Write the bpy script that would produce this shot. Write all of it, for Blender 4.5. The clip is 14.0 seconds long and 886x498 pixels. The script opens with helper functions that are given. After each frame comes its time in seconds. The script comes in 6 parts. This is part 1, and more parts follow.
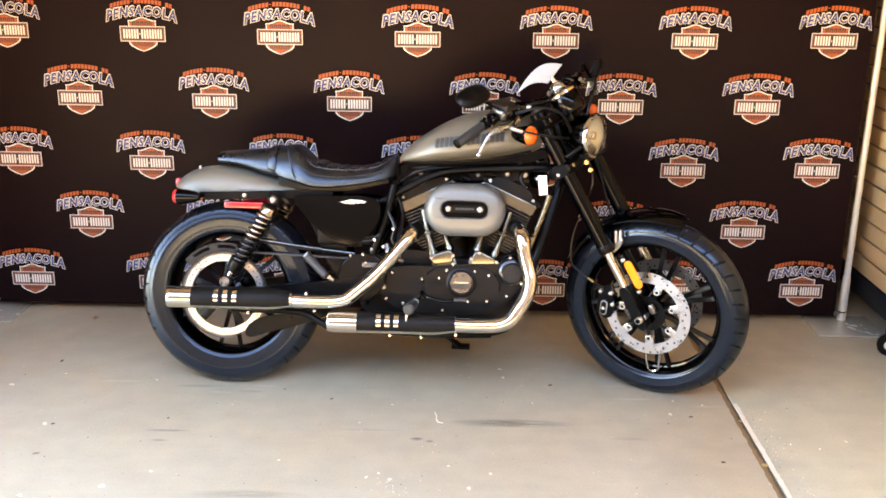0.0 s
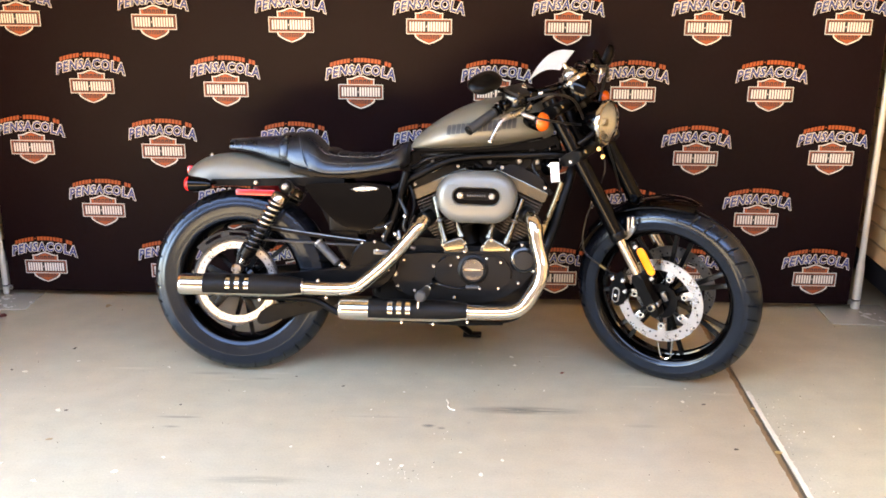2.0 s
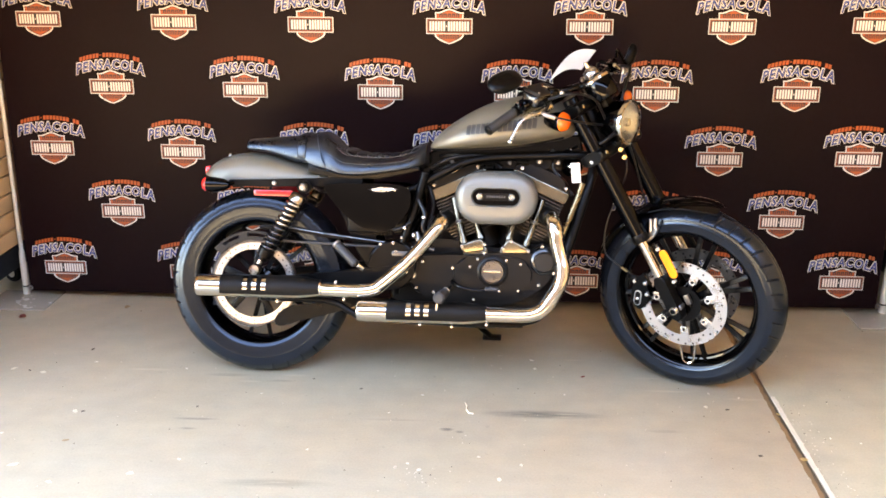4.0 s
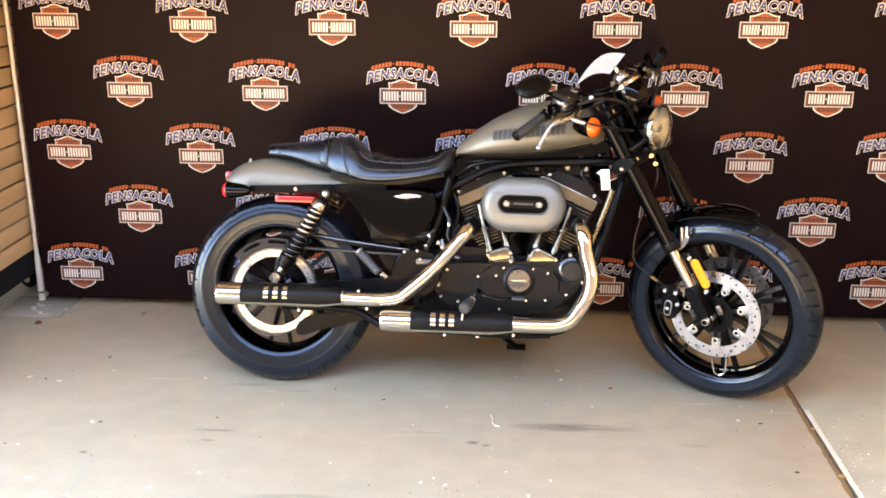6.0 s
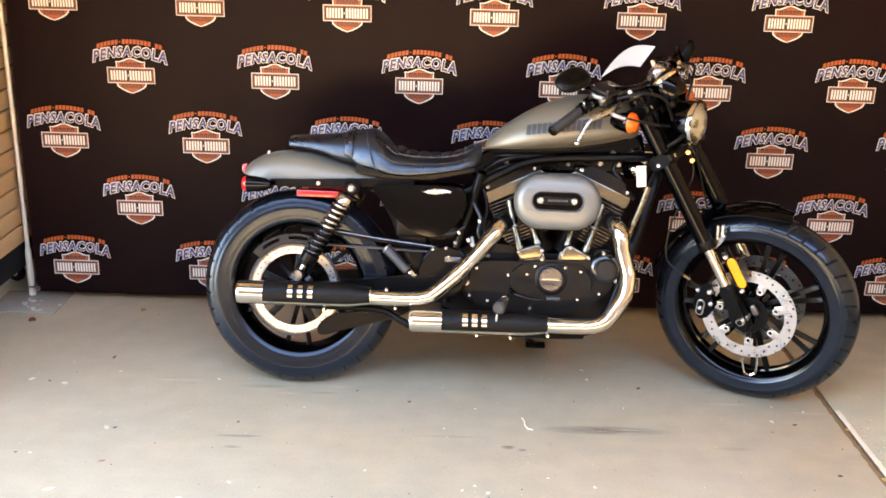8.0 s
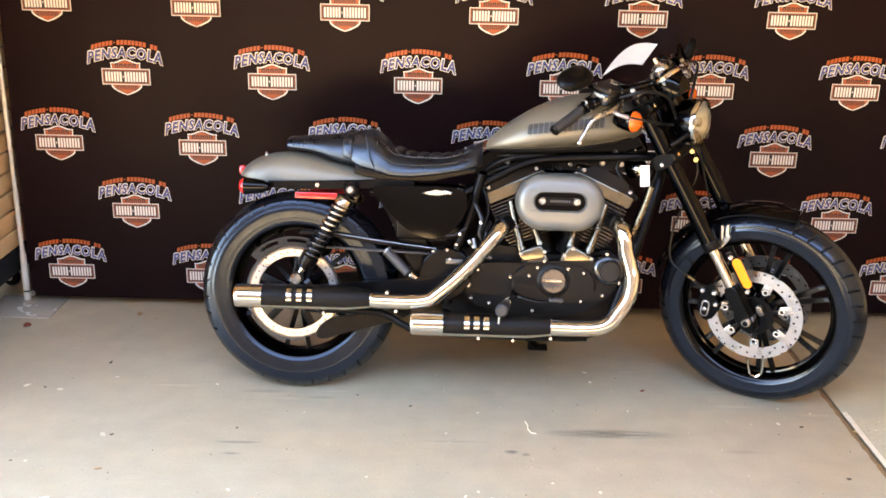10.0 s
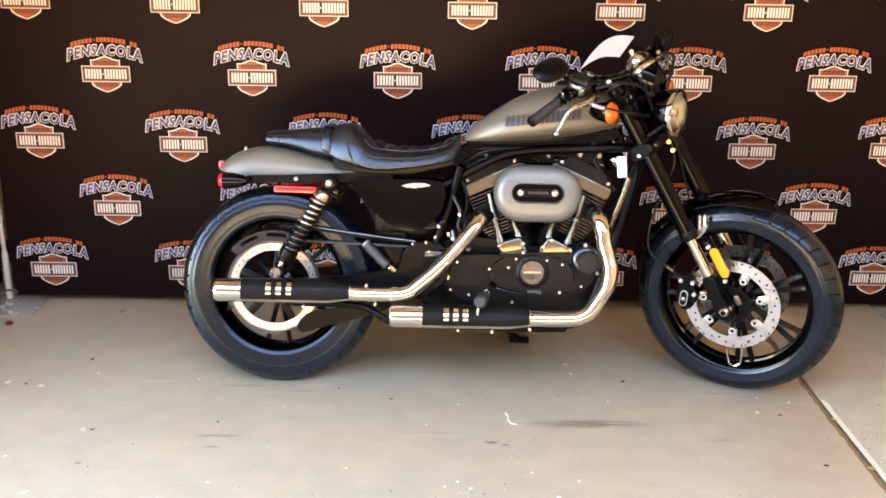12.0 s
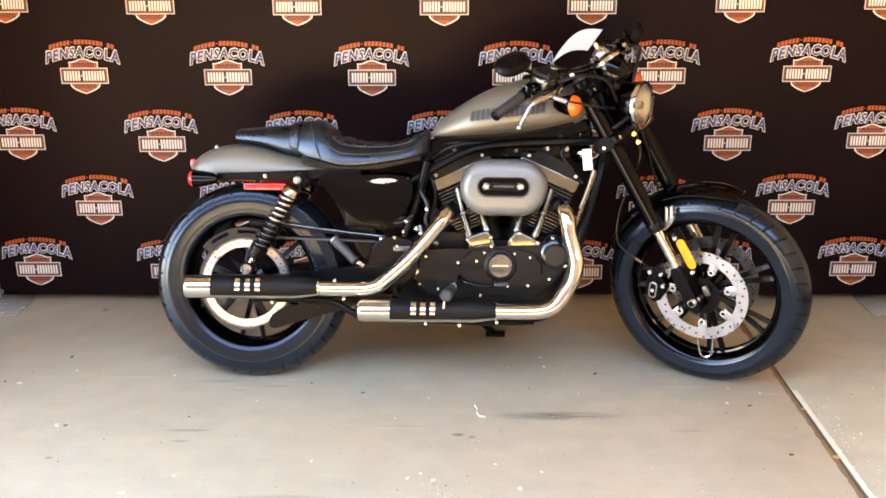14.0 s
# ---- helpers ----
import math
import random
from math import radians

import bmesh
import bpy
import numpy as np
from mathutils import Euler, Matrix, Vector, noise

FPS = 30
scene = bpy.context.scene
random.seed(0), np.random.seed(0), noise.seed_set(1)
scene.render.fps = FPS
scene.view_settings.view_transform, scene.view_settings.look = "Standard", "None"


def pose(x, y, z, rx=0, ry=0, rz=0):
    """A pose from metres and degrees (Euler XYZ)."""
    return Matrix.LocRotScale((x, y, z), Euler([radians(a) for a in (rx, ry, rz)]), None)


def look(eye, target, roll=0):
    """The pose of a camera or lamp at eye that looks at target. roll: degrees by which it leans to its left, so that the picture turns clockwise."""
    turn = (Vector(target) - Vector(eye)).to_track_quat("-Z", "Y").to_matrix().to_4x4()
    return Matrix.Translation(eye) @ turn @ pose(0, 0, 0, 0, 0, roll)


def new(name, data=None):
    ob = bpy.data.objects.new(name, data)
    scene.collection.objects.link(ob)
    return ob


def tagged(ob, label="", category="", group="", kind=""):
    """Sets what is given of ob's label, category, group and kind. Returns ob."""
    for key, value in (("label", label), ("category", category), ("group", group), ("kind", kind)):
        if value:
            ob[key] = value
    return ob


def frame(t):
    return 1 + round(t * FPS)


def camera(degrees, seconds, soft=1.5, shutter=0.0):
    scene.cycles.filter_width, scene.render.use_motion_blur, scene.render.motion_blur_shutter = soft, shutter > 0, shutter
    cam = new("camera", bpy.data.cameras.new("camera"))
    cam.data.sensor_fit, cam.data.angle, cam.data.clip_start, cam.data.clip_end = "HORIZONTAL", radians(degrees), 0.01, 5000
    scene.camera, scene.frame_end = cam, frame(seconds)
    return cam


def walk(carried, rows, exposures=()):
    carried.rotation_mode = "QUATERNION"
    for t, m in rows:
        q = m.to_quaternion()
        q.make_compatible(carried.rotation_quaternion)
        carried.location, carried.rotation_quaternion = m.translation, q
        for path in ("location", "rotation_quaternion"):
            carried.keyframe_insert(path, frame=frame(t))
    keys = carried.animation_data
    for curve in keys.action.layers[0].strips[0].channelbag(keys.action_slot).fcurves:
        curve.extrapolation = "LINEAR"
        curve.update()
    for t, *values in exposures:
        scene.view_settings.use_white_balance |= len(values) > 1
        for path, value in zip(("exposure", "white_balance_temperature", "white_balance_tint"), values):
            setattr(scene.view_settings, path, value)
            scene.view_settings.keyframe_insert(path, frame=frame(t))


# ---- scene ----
cam = camera(48.0, 14.0, soft=1.7)
# seconds, eye x y z, yaw, pitch, roll
ROWS = [
    (0, 0.0001, -0.1228, 1.6151, 0.797, -17.506, 0.714),
    (0.5, 0.0078, -0.1172, 1.6017, 1.036, -17.468, 0.642),
    (1, 0.0079, -0.1217, 1.5971, 1.179, -17.581, 0.575),
    (1.5, -0.0023, -0.1230, 1.5958, 1.225, -17.762, 0.552),
    (2, -0.0025, -0.1229, 1.5930, 1.449, -17.913, 0.490),
    (2.5, 0.0090, -0.1170, 1.5927, 1.877, -18.000, 0.358),
    (3, 0.0133, -0.1123, 1.5865, 2.217, -17.915, 0.292),
    (5.5, -0.0282, -0.0232, 1.5680, 3.388, -17.602, 0.250),
    (6, -0.0490, -0.0038, 1.5680, 3.413, -17.597, 0.271),
    (6.5, -0.0660, 0.0234, 1.5682, 3.587, -17.633, 0.311),
    (7, -0.1746, 0.0472, 1.5774, 2.168, -18.072, 0.775),
    (7.5, -0.2828, 0.0809, 1.5849, 0.726, -18.536, 1.274),
    (8, -0.3451, 0.1110, 1.5766, -0.035, -18.558, 1.584),
    (10.5, -0.3577, 0.1594, 1.5580, -0.200, -18.505, 1.209),
    (11, -0.3392, 0.1488, 1.5453, -0.253, -18.349, 1.080),
    (11.5, -0.3311, 0.1437, 1.5436, -0.530, -18.403, 0.976),
    (12, -0.3115, 0.1368, 1.5386, -0.634, -18.379, 0.872),
    (12.5, -0.2800, 0.1310, 1.5466, -0.585, -18.569, 0.660),
    (13, -0.2113, 0.1236, 1.5541, 0.038, -18.716, 0.231),
    (13.5, -0.1600, 0.1135, 1.5451, 0.446, -18.601, -0.088),
    (14, -0.1337, 0.1094, 1.5303, 0.681, -18.405, -0.246),
]
EXPOSURE, KELVIN, TINT = 5.53, 8400, 21
walk(cam, [(t, Matrix.Translation((x, y, z)) @ pose(0, 0, 0, 0, 0, yaw) @ pose(0, 0, 0, 90 + pitch) @ pose(0, 0, 0, 0, 0, roll))
           for t, x, y, z, yaw, pitch, roll in ROWS], exposures=[(t, EXPOSURE + d, KELVIN, TINT) for t, d in ((0.0, 0.0), (3.0, 0.05), (6.2, 0.05), (7.0, -0.08), (7.5, -0.03), (11.0, -0.05), (14.0, 0.0))])

# ---- light ----
world = bpy.data.worlds.new("daylight")
scene.world = world
world.use_nodes = True
wn, wl = world.node_tree.nodes, world.node_tree.links
sky = wn.new("ShaderNodeTexSky")
sky.sky_type, sky.sun_disc = "NISHITA", False
sky.sun_elevation, sky.sun_rotation = radians(60), radians(68)
sky.dust_density, sky.ozone_density = 0.0, 3.0
wn["Background"].inputs["Strength"].default_value = 0.12
wl.new(sky.outputs["Color"], wn["Background"].inputs["Color"])

sun_data = bpy.data.lights.new("sun", "SUN")
sun_data.energy, sun_data.angle, sun_data.color = 4.5, radians(0.5), (1.0, 0.86, 0.66)
sun = new("sun", sun_data)
sun.matrix_world = look((4.64, 1.87, 8.66), (0, 0, 0))


JX = 1.014                                 # the saw-cut joint between the floor slabs


# ---- materials ----
def material(name, color, rough=0.5, metal=0.0, vary=0.0, scale=8.0, bump=0.0, bump_scale=60.0, coat=0.0, rough_vary=0.0, stretch=(1, 1, 1),
             spec=0.5, emit=0.0, alpha=1.0, transmission=0.0, sheen=0.0):
    """A principled surface whose colour and gloss vary at two scales, with fine relief."""
    m = bpy.data.materials.new(name)
    m.use_nodes = True
    n, l = m.node_tree.nodes, m.node_tree.links
    b = n["Principled BSDF"]
    b.inputs["Base Color"].default_value = (*color, 1)
    b.inputs["Roughness"].default_value = rough
    b.inputs["Metallic"].default_value = metal
    b.inputs["Coat Weight"].default_value = coat
    b.inputs["Coat Roughness"].default_value = 0.05
    b.inputs["Specular IOR Level"].default_value = spec
    b.inputs["Transmission Weight"].default_value = transmission
    b.inputs["Sheen Weight"].default_value = sheen
    tc = n.new("ShaderNodeTexCoord")
    mp = n.new("ShaderNodeMapping")
    mp.inputs["Scale"].default_value = stretch
    l.new(tc.outputs["Object"], mp.inputs["Vector"])
    if vary or rough_vary:
        big, small = n.new("ShaderNodeTexNoise"), n.new("ShaderNodeTexNoise")
        big.inputs["Scale"].default_value, small.inputs["Scale"].default_value = scale, scale * 9
        big.inputs["Detail"].default_value, small.inputs["Detail"].default_value = 4, 3
        l.new(mp.outputs["Vector"], big.inputs["Vector"])
        l.new(mp.outputs["Vector"], small.inputs["Vector"])
        mix = n.new("ShaderNodeMath")
        mix.operation = "MULTIPLY_ADD"
        mix.inputs[1].default_value = 0.6
        half = n.new("ShaderNodeMath")
        half.operation = "MULTIPLY"
        half.inputs[1].default_value = 0.4
        l.new(small.outputs["Fac"], half.inputs[0])
        l.new(big.outputs["Fac"], mix.inputs[0])
        l.new(half.outputs[0], mix.inputs[2])
        if vary:
            ramp = n.new("ShaderNodeMix")
            ramp.data_type = "RGBA"
            ramp.inputs["A"].default_value = (*[c * (1 - vary) for c in color], 1)
            ramp.inputs["B"].default_value = (*[min(1, c * (1 + vary)) for c in color], 1)
            l.new(mix.outputs[0], ramp.inputs["Factor"])
            l.new(ramp.outputs["Result"], b.inputs["Base Color"])
        if rough_vary:
            rr = n.new("ShaderNodeMapRange")
            rr.inputs["From Min"].default_value, rr.inputs["From Max"].default_value = 0.3, 0.7
            rr.inputs["To Min"].default_value, rr.inputs["To Max"].default_value = max(0, rough - rough_vary), rough + rough_vary
            l.new(mix.outputs[0], rr.inputs["Value"])
            l.new(rr.outputs["Result"], b.inputs["Roughness"])
    if bump:
        fine = n.new("ShaderNodeTexNoise")
        fine.inputs["Scale"].default_value, fine.inputs["Detail"].default_value = bump_scale, 4
        l.new(mp.outputs["Vector"], fine.inputs["Vector"])
        bp = n.new("ShaderNodeBump")
        bp.inputs["Strength"].default_value, bp.inputs["Distance"].default_value = bump, 0.002
        l.new(fine.outputs["Fac"], bp.inputs["Height"])
        l.new(bp.outputs["Normal"], b.inputs["Normal"])
    return m


TANK_PAINT = material("satin_grey_paint", (0.150, 0.140, 0.108), 0.41, 0.30, vary=0.06, scale=5, bump=0.03, bump_scale=900, rough_vary=0.04)
# the tank paint again, tinted cool for the light on the air cleaner
COOL_LIT_PAINT = material("satin_grey_paint_cool_lit", (0.136, 0.139, 0.126), 0.36, 0.34, vary=0.06, scale=5, bump=0.03, bump_scale=900, rough_vary=0.04)
GLOSS_BLACK = material("gloss_black_paint", (0.0006, 0.0005, 0.0005), 0.06, 0.0, vary=0.2, scale=14, rough_vary=0.03, spec=0.19)
FORK_BLACK = material("hard_black_anodising", (0.0006, 0.0005, 0.0006), 0.13, 0.0, vary=0.2, scale=14, rough_vary=0.03, spec=0.14)
SATIN_BLACK = material("satin_black_powder_coat", (0.0016, 0.0014, 0.0013), 0.34, 0.0, vary=0.3, scale=20, bump=0.1, bump_scale=400, rough_vary=0.08, spec=0.13)
HOUSING_BLACK = material("baked_black_enamel", (0.004, 0.0045, 0.0055), 0.20, 0.0, vary=0.2, scale=14, rough_vary=0.05, spec=0.7)
SHIELD = material("heatproof_matte_black", (0.012, 0.0098, 0.0078), 0.48, 0.0, vary=0.25, scale=14, bump=0.15, bump_scale=300, rough_vary=0.08, spec=0.25)
ENGINE_BLACK = material("black_crackle_engine_coat", (0.0036, 0.0024, 0.0015), 0.42, 0.0, vary=0.3, scale=12, bump=0.35, bump_scale=420, rough_vary=0.08, spec=0.18)
DARK_METAL = material("dark_brushed_metal", (0.13, 0.12, 0.11), 0.30, 0.85, vary=0.15, scale=30, rough_vary=0.06)
CHROME = material("chrome", (0.58, 0.53, 0.45), 0.03, 1.0, vary=0.04, scale=12, rough_vary=0.015)
ALUMINIUM = material("cast_aluminium", (0.50, 0.48, 0.44), 0.26, 1.0, vary=0.12, scale=18, bump=0.12, bump_scale=300, rough_vary=0.08)
DULL_STEEL = material("dull_steel", (0.42, 0.41, 0.39), 0.34, 1.0, vary=0.15, scale=25, rough_vary=0.1)
DISC_STEEL = material("brushed_disc_steel", (0.60, 0.585, 0.56), 0.30, 1.0, vary=0.1, scale=30, bump=0.1, bump_scale=200, rough_vary=0.08)
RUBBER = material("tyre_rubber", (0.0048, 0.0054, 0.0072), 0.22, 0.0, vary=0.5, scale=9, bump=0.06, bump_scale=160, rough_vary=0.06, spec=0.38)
RUBBER.node_tree.nodes["Principled BSDF"].inputs["Specular Tint"].default_value = (0.68, 0.83, 1.0, 1)   # the sky's blue sheen, tinted into base and highlights
SOFT_RUBBER = material("grip_rubber", (0.022, 0.021, 0.020), 0.55, 0.0, vary=0.2, scale=20, bump=0.2, bump_scale=250)
# vinyl also carries reflected sky blue in its colour and specular tint
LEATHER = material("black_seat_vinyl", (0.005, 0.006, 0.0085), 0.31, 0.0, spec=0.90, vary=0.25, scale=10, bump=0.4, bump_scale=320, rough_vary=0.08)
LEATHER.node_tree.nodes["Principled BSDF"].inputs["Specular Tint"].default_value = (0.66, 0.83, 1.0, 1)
STITCH = material("grey_stitching", (0.10, 0.10, 0.10), 0.7, vary=0.2)
POLISHED_CAST = material("polished_cast_alloy", (0.21, 0.185, 0.135), 0.24, 1.0, vary=0.04, scale=6, rough_vary=0.02)
BRONZE = material("warm_nickel_spring", (0.45, 0.38, 0.29), 0.22, 1.0, vary=0.1, scale=40, rough_vary=0.06)
RED_LENS = material("red_lens", (0.55, 0.012, 0.012), 0.16, vary=0.12, scale=30, coat=0.5)
ORANGE_LENS = material("orange_lens", (0.72, 0.11, 0.008), 0.16, vary=0.12, scale=40, coat=0.5, bump=0.3, bump_scale=150)
AMBER = material("amber_reflector", (0.85, 0.24, 0.006), 0.25, vary=0.12, scale=60, coat=0.4, bump=0.3, bump_scale=300)


def clear_glass():
    """A thin clear cover: mostly see-through, with a mirror gloss that follows Fresnel."""
    m = bpy.data.materials.new("clear_cover_glass")
    m.use_nodes = True
    n, l = m.node_tree.nodes, m.node_tree.links
    n.remove(n["Principled BSDF"])
    see, gloss, mix, fr = n.new("ShaderNodeBsdfTransparent"), n.new("ShaderNodeBsdfGlossy"), n.new("ShaderNodeMixShader"), n.new("ShaderNodeFresnel")
    see.inputs["Color"].default_value = (0.96, 0.96, 0.93, 1)
    gloss.inputs["Roughness"].default_value = 0.02
    fr.inputs["IOR"].default_value = 1.45
    l.new(fr.outputs[0], mix.inputs[0])
    l.new(see.outputs[0], mix.inputs[1])
    l.new(gloss.outputs[0], mix.inputs[2])
    l.new(mix.outputs[0], n["Material Output"].inputs["Surface"])
    return m


LAMP_GLASS = clear_glass()
REFLECTOR = material("lamp_reflector", (0.97, 0.94, 0.84), 0.10, 0.55, vary=0.10, scale=60, bump=0.9, bump_scale=45)
WHITE_PAPER = material("white_card", (0.90, 0.89, 0.86), 0.5, vary=0.04, scale=30, bump=0.05)
CABLE = material("black_cable_sheath", (0.005, 0.005, 0.005), 0.30, vary=0.2, scale=30, spec=0.3)
MARK_DARK = material("dark_tank_lettering", (0.05, 0.05, 0.046), 0.42, vary=0.2, scale=50)
BOLT = material("plated_bolt", (0.70, 0.64, 0.55), 0.24, 0.75, vary=0.1, scale=60)
MIRROR = material("mirror_glass", (0.9, 0.9, 0.9), 0.02, 1.0)
OLD_BRASS = material("aged_brass", (0.20, 0.155, 0.09), 0.28, 1.0, vary=0.25, scale=30, rough_vary=0.1)
BRASS = material("brass_fitting", (0.52, 0.40, 0.21), 0.25, 1.0, vary=0.1, scale=60)

CLOTH = material("black_printed_vinyl", (0.0072, 0.0022, 0.0026), 0.42, vary=0.25, scale=3, bump=0.12, bump_scale=40, rough_vary=0.06, spec=0.075)
ORANGE_INK = material("orange_ink", (0.385, 0.068, 0.0065), 0.5, vary=0.10, scale=60)
BLUE_INK = material("blue_ink", (0.034, 0.056, 0.20), 0.5, vary=0.12, scale=60)
WHITE_INK = material("white_ink", (0.74, 0.67, 0.57), 0.5, vary=0.06, scale=60)
BLACK_INK = material("black_ink", (0.012, 0.011, 0.011), 0.5, vary=0.1, scale=60)
POLE_PAINT = material("pale_grey_painted_pole", (0.60, 0.55, 0.45), 0.34, 0.25, vary=0.10, scale=10, stretch=(6, 6, 0.4), rough_vary=0.08)
PLATE = material("grey_steel_plate", (0.46, 0.41, 0.32), 0.24, 0.35, vary=0.07, scale=4, rough_vary=0.06)
SLAT = material("maple_slat_panel", (0.64, 0.40, 0.19), 0.45, vary=0.16, scale=3, stretch=(1, 0.7, 7), bump=0.08, bump_scale=60)
BASE_BLACK = material("black_kick_board", (0.008, 0.008, 0.010), 0.55, vary=0.2, scale=12, spec=0.2)
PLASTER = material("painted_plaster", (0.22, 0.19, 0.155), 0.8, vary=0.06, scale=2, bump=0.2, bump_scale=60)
# darker plaster, so the unseen east wall bounces less light
LOW_BOUNCE_PLASTER = material("low_bounce_tan_plaster", (0.13, 0.085, 0.048), 0.8, vary=0.06, scale=2, bump=0.2, bump_scale=60)
CEILING = material("ceiling_paint", (0.40, 0.37, 0.33), 0.85, vary=0.05, scale=2, bump=0.1)
APRON = material("outdoor_concrete", (0.56, 0.48, 0.39), 0.85, vary=0.12, scale=0.8, bump=0.4, bump_scale=30)
ASPHALT = material("asphalt", (0.05, 0.05, 0.048), 0.85, vary=0.2, scale=0.8, bump=0.4, bump_scale=30)
FAR_WALL = material("dark_brown_unseen_wall", (0.014, 0.009, 0.006), 0.8, vary=0.3, scale=1.5, bump=0.3)
LEAF = material("dry_leaf", (0.46, 0.30, 0.15), 0.7, vary=0.3, scale=60)
GRIT = material("pale_grit", (0.84, 0.76, 0.60), 0.8, vary=0.2, scale=60)


def concrete():
    """Sealed grey concrete with broad cloudy stains, fine speckle, sweep marks and two dark tyre scuffs."""
    m = material("sealed_concrete", (0.565, 0.46, 0.31), 0.36, bump=0.10, bump_scale=35)
    n, l = m.node_tree.nodes, m.node_tree.links
    b = n["Principled BSDF"]
    geo = n.new("ShaderNodeNewGeometry")
    pos = geo.outputs["Position"]

    def noisy(scale, detail, stretch=(1, 1, 1)):
        mp = n.new("ShaderNodeMapping")
        mp.inputs["Scale"].default_value = stretch
        l.new(pos, mp.inputs["Vector"])
        t = n.new("ShaderNodeTexNoise")
        t.inputs["Scale"].default_value, t.inputs["Detail"].default_value = scale, detail
        l.new(mp.outputs["Vector"], t.inputs["Vector"])
        return t.outputs["Fac"]

    def ranged(v, a, b2, lo, hi):
        r = n.new("ShaderNodeMapRange")
        for key, val in (("From Min", a), ("From Max", b2), ("To Min", lo), ("To Max", hi)):
            r.inputs[key].default_value = val
        l.new(v, r.inputs["Value"])
        return r.outputs["Result"]

    def maths(op, a, c):
        r = n.new("ShaderNodeMath")
        r.operation = op
        for k, v in enumerate((a, c)):
            if isinstance(v, (int, float)):
                r.inputs[k].default_value = v
            else:
                l.new(v, r.inputs[k])
        return r.outputs[0]

    def scuff(cx, cy, wx, wy):
        sx, sy = n.new("ShaderNodeVectorMath"), n.new("ShaderNodeVectorMath")
        sx.operation, sy.operation = "SUBTRACT", "MULTIPLY"
        sx.inputs[1].default_value, sy.inputs[1].default_value = (cx, cy, 0), (1 / wx, 1 / wy, 0)
        ln = n.new("ShaderNodeVectorMath")
        ln.operation = "LENGTH"
        l.new(pos, sx.inputs[0])
        l.new(sx.outputs[0], sy.inputs[0])
        l.new(sy.outputs[0], ln.inputs[0])
        return maths("MULTIPLY", ranged(ln.outputs["Value"], 0.35, 1.0, 1.0, 0.0), ranged(noisy(26, 5, (0.35, 6.0, 1)), 0.33, 0.52, 0.0, 1.0))

    tone = maths("ADD", ranged(noisy(0.9, 5), 0.3, 0.7, -0.08, 0.08), ranged(noisy(9, 6), 0.35, 0.65, -0.055, 0.055))
    tone = maths("ADD", tone, ranged(noisy(140, 2), 0.3, 0.7, -0.05, 0.05))
    tone = maths("ADD", tone, ranged(noisy(7, 6, (0.5, 2.2, 1)), 0.35, 0.65, -0.022, 0.022))
    tone = maths("SUBTRACT", tone, ranged(noisy(45, 3), 0.66, 0.74, 0.0, 0.16))
    tone = maths("ADD", tone, ranged(noisy(60, 3, (1, 1.4, 1)), 0.68, 0.76, 0.0, 0.14))
    dark = maths("MAXIMUM", scuff(0.20, 2.997, 0.23, 0.034), maths("MULTIPLY", scuff(-0.62, 2.507, 0.20, 0.030), 0.45))
    for cx, cy, wx, wy, k in ((-0.123, 2.872, 0.028, 0.013, 1.3), (-0.079, 2.858, 0.017, 0.009, 1.2), (-0.970, 2.899, 0.085, 0.010, 0.8), (-0.985, 2.830, 0.040, 0.008, 0.8),
                              (-0.95, 3.25, 0.10, 0.016, 0.5), (-0.75, 3.21, 0.06, 0.012, 0.5), (0.60, 2.90, 0.08, 0.012, 0.35), (-0.30, 2.93, 0.15, 0.010, 0.3)):
        dark = maths("MAXIMUM", dark, maths("MULTIPLY", scuff(cx, cy, wx, wy), k))
    tone = maths("SUBTRACT", tone, maths("MULTIPLY", dark, 0.62))
    pale = scuff(0.915, 3.155, 0.075, 0.012)
    for cx, cy, wx, wy in ((0.66, 3.205, 0.10, 0.010), (0.60, 3.31, 0.07, 0.008), (-0.70, 3.26, 0.06, 0.010), (-0.86, 3.20, 0.05, 0.008), (0.34, 3.46, 0.06, 0.007), (-1.25, 3.28, 0.10, 0.010)):
        pale = maths("MAXIMUM", pale, scuff(cx, cy, wx, wy))
    tone = maths("ADD", tone, maths("MULTIPLY", pale, 0.26))
    axes = n.new("ShaderNodeSeparateXYZ")
    l.new(pos, axes.inputs[0])
    tone = maths("SUBTRACT", tone, ranged(axes.outputs["X"], JX - 0.006, JX - 0.005, 0.0, 0.07))
    bright = maths("ADD", tone, 1.0)
    hue = n.new("ShaderNodeMix")
    hue.data_type = "RGBA"
    hue.inputs["A"].default_value, hue.inputs["B"].default_value = (0.480, 0.388, 0.240, 1), (0.467, 0.388, 0.253, 1)
    l.new(ranged(maths("ADD", maths("MULTIPLY", noisy(1.6, 5), 0.6), maths("MULTIPLY", noisy(11, 4, (0.6, 1.6, 1)), 0.4)), 0.40, 0.60, 0.0, 1.0), hue.inputs["Factor"])
    col = n.new("ShaderNodeVectorMath")
    col.operation = "SCALE"
    l.new(hue.outputs["Result"], col.inputs[0])
    l.new(bright, col.inputs["Scale"])
    l.new(col.outputs[0], b.inputs["Base Color"])
    l.new(ranged(noisy(2.2, 5), 0.3, 0.7, 0.30, 0.48), b.inputs["Roughness"])
    return m


CONCRETE = concrete()
PALE_LIP = material("pale_chipped_concrete", (0.70, 0.58, 0.41), 0.6, vary=0.3, scale=30, bump=0.3, bump_scale=60)
RUST_STAIN = material("rust_stained_concrete", (0.24, 0.135, 0.055), 0.6, vary=0.4, scale=20, bump=0.3, bump_scale=60)
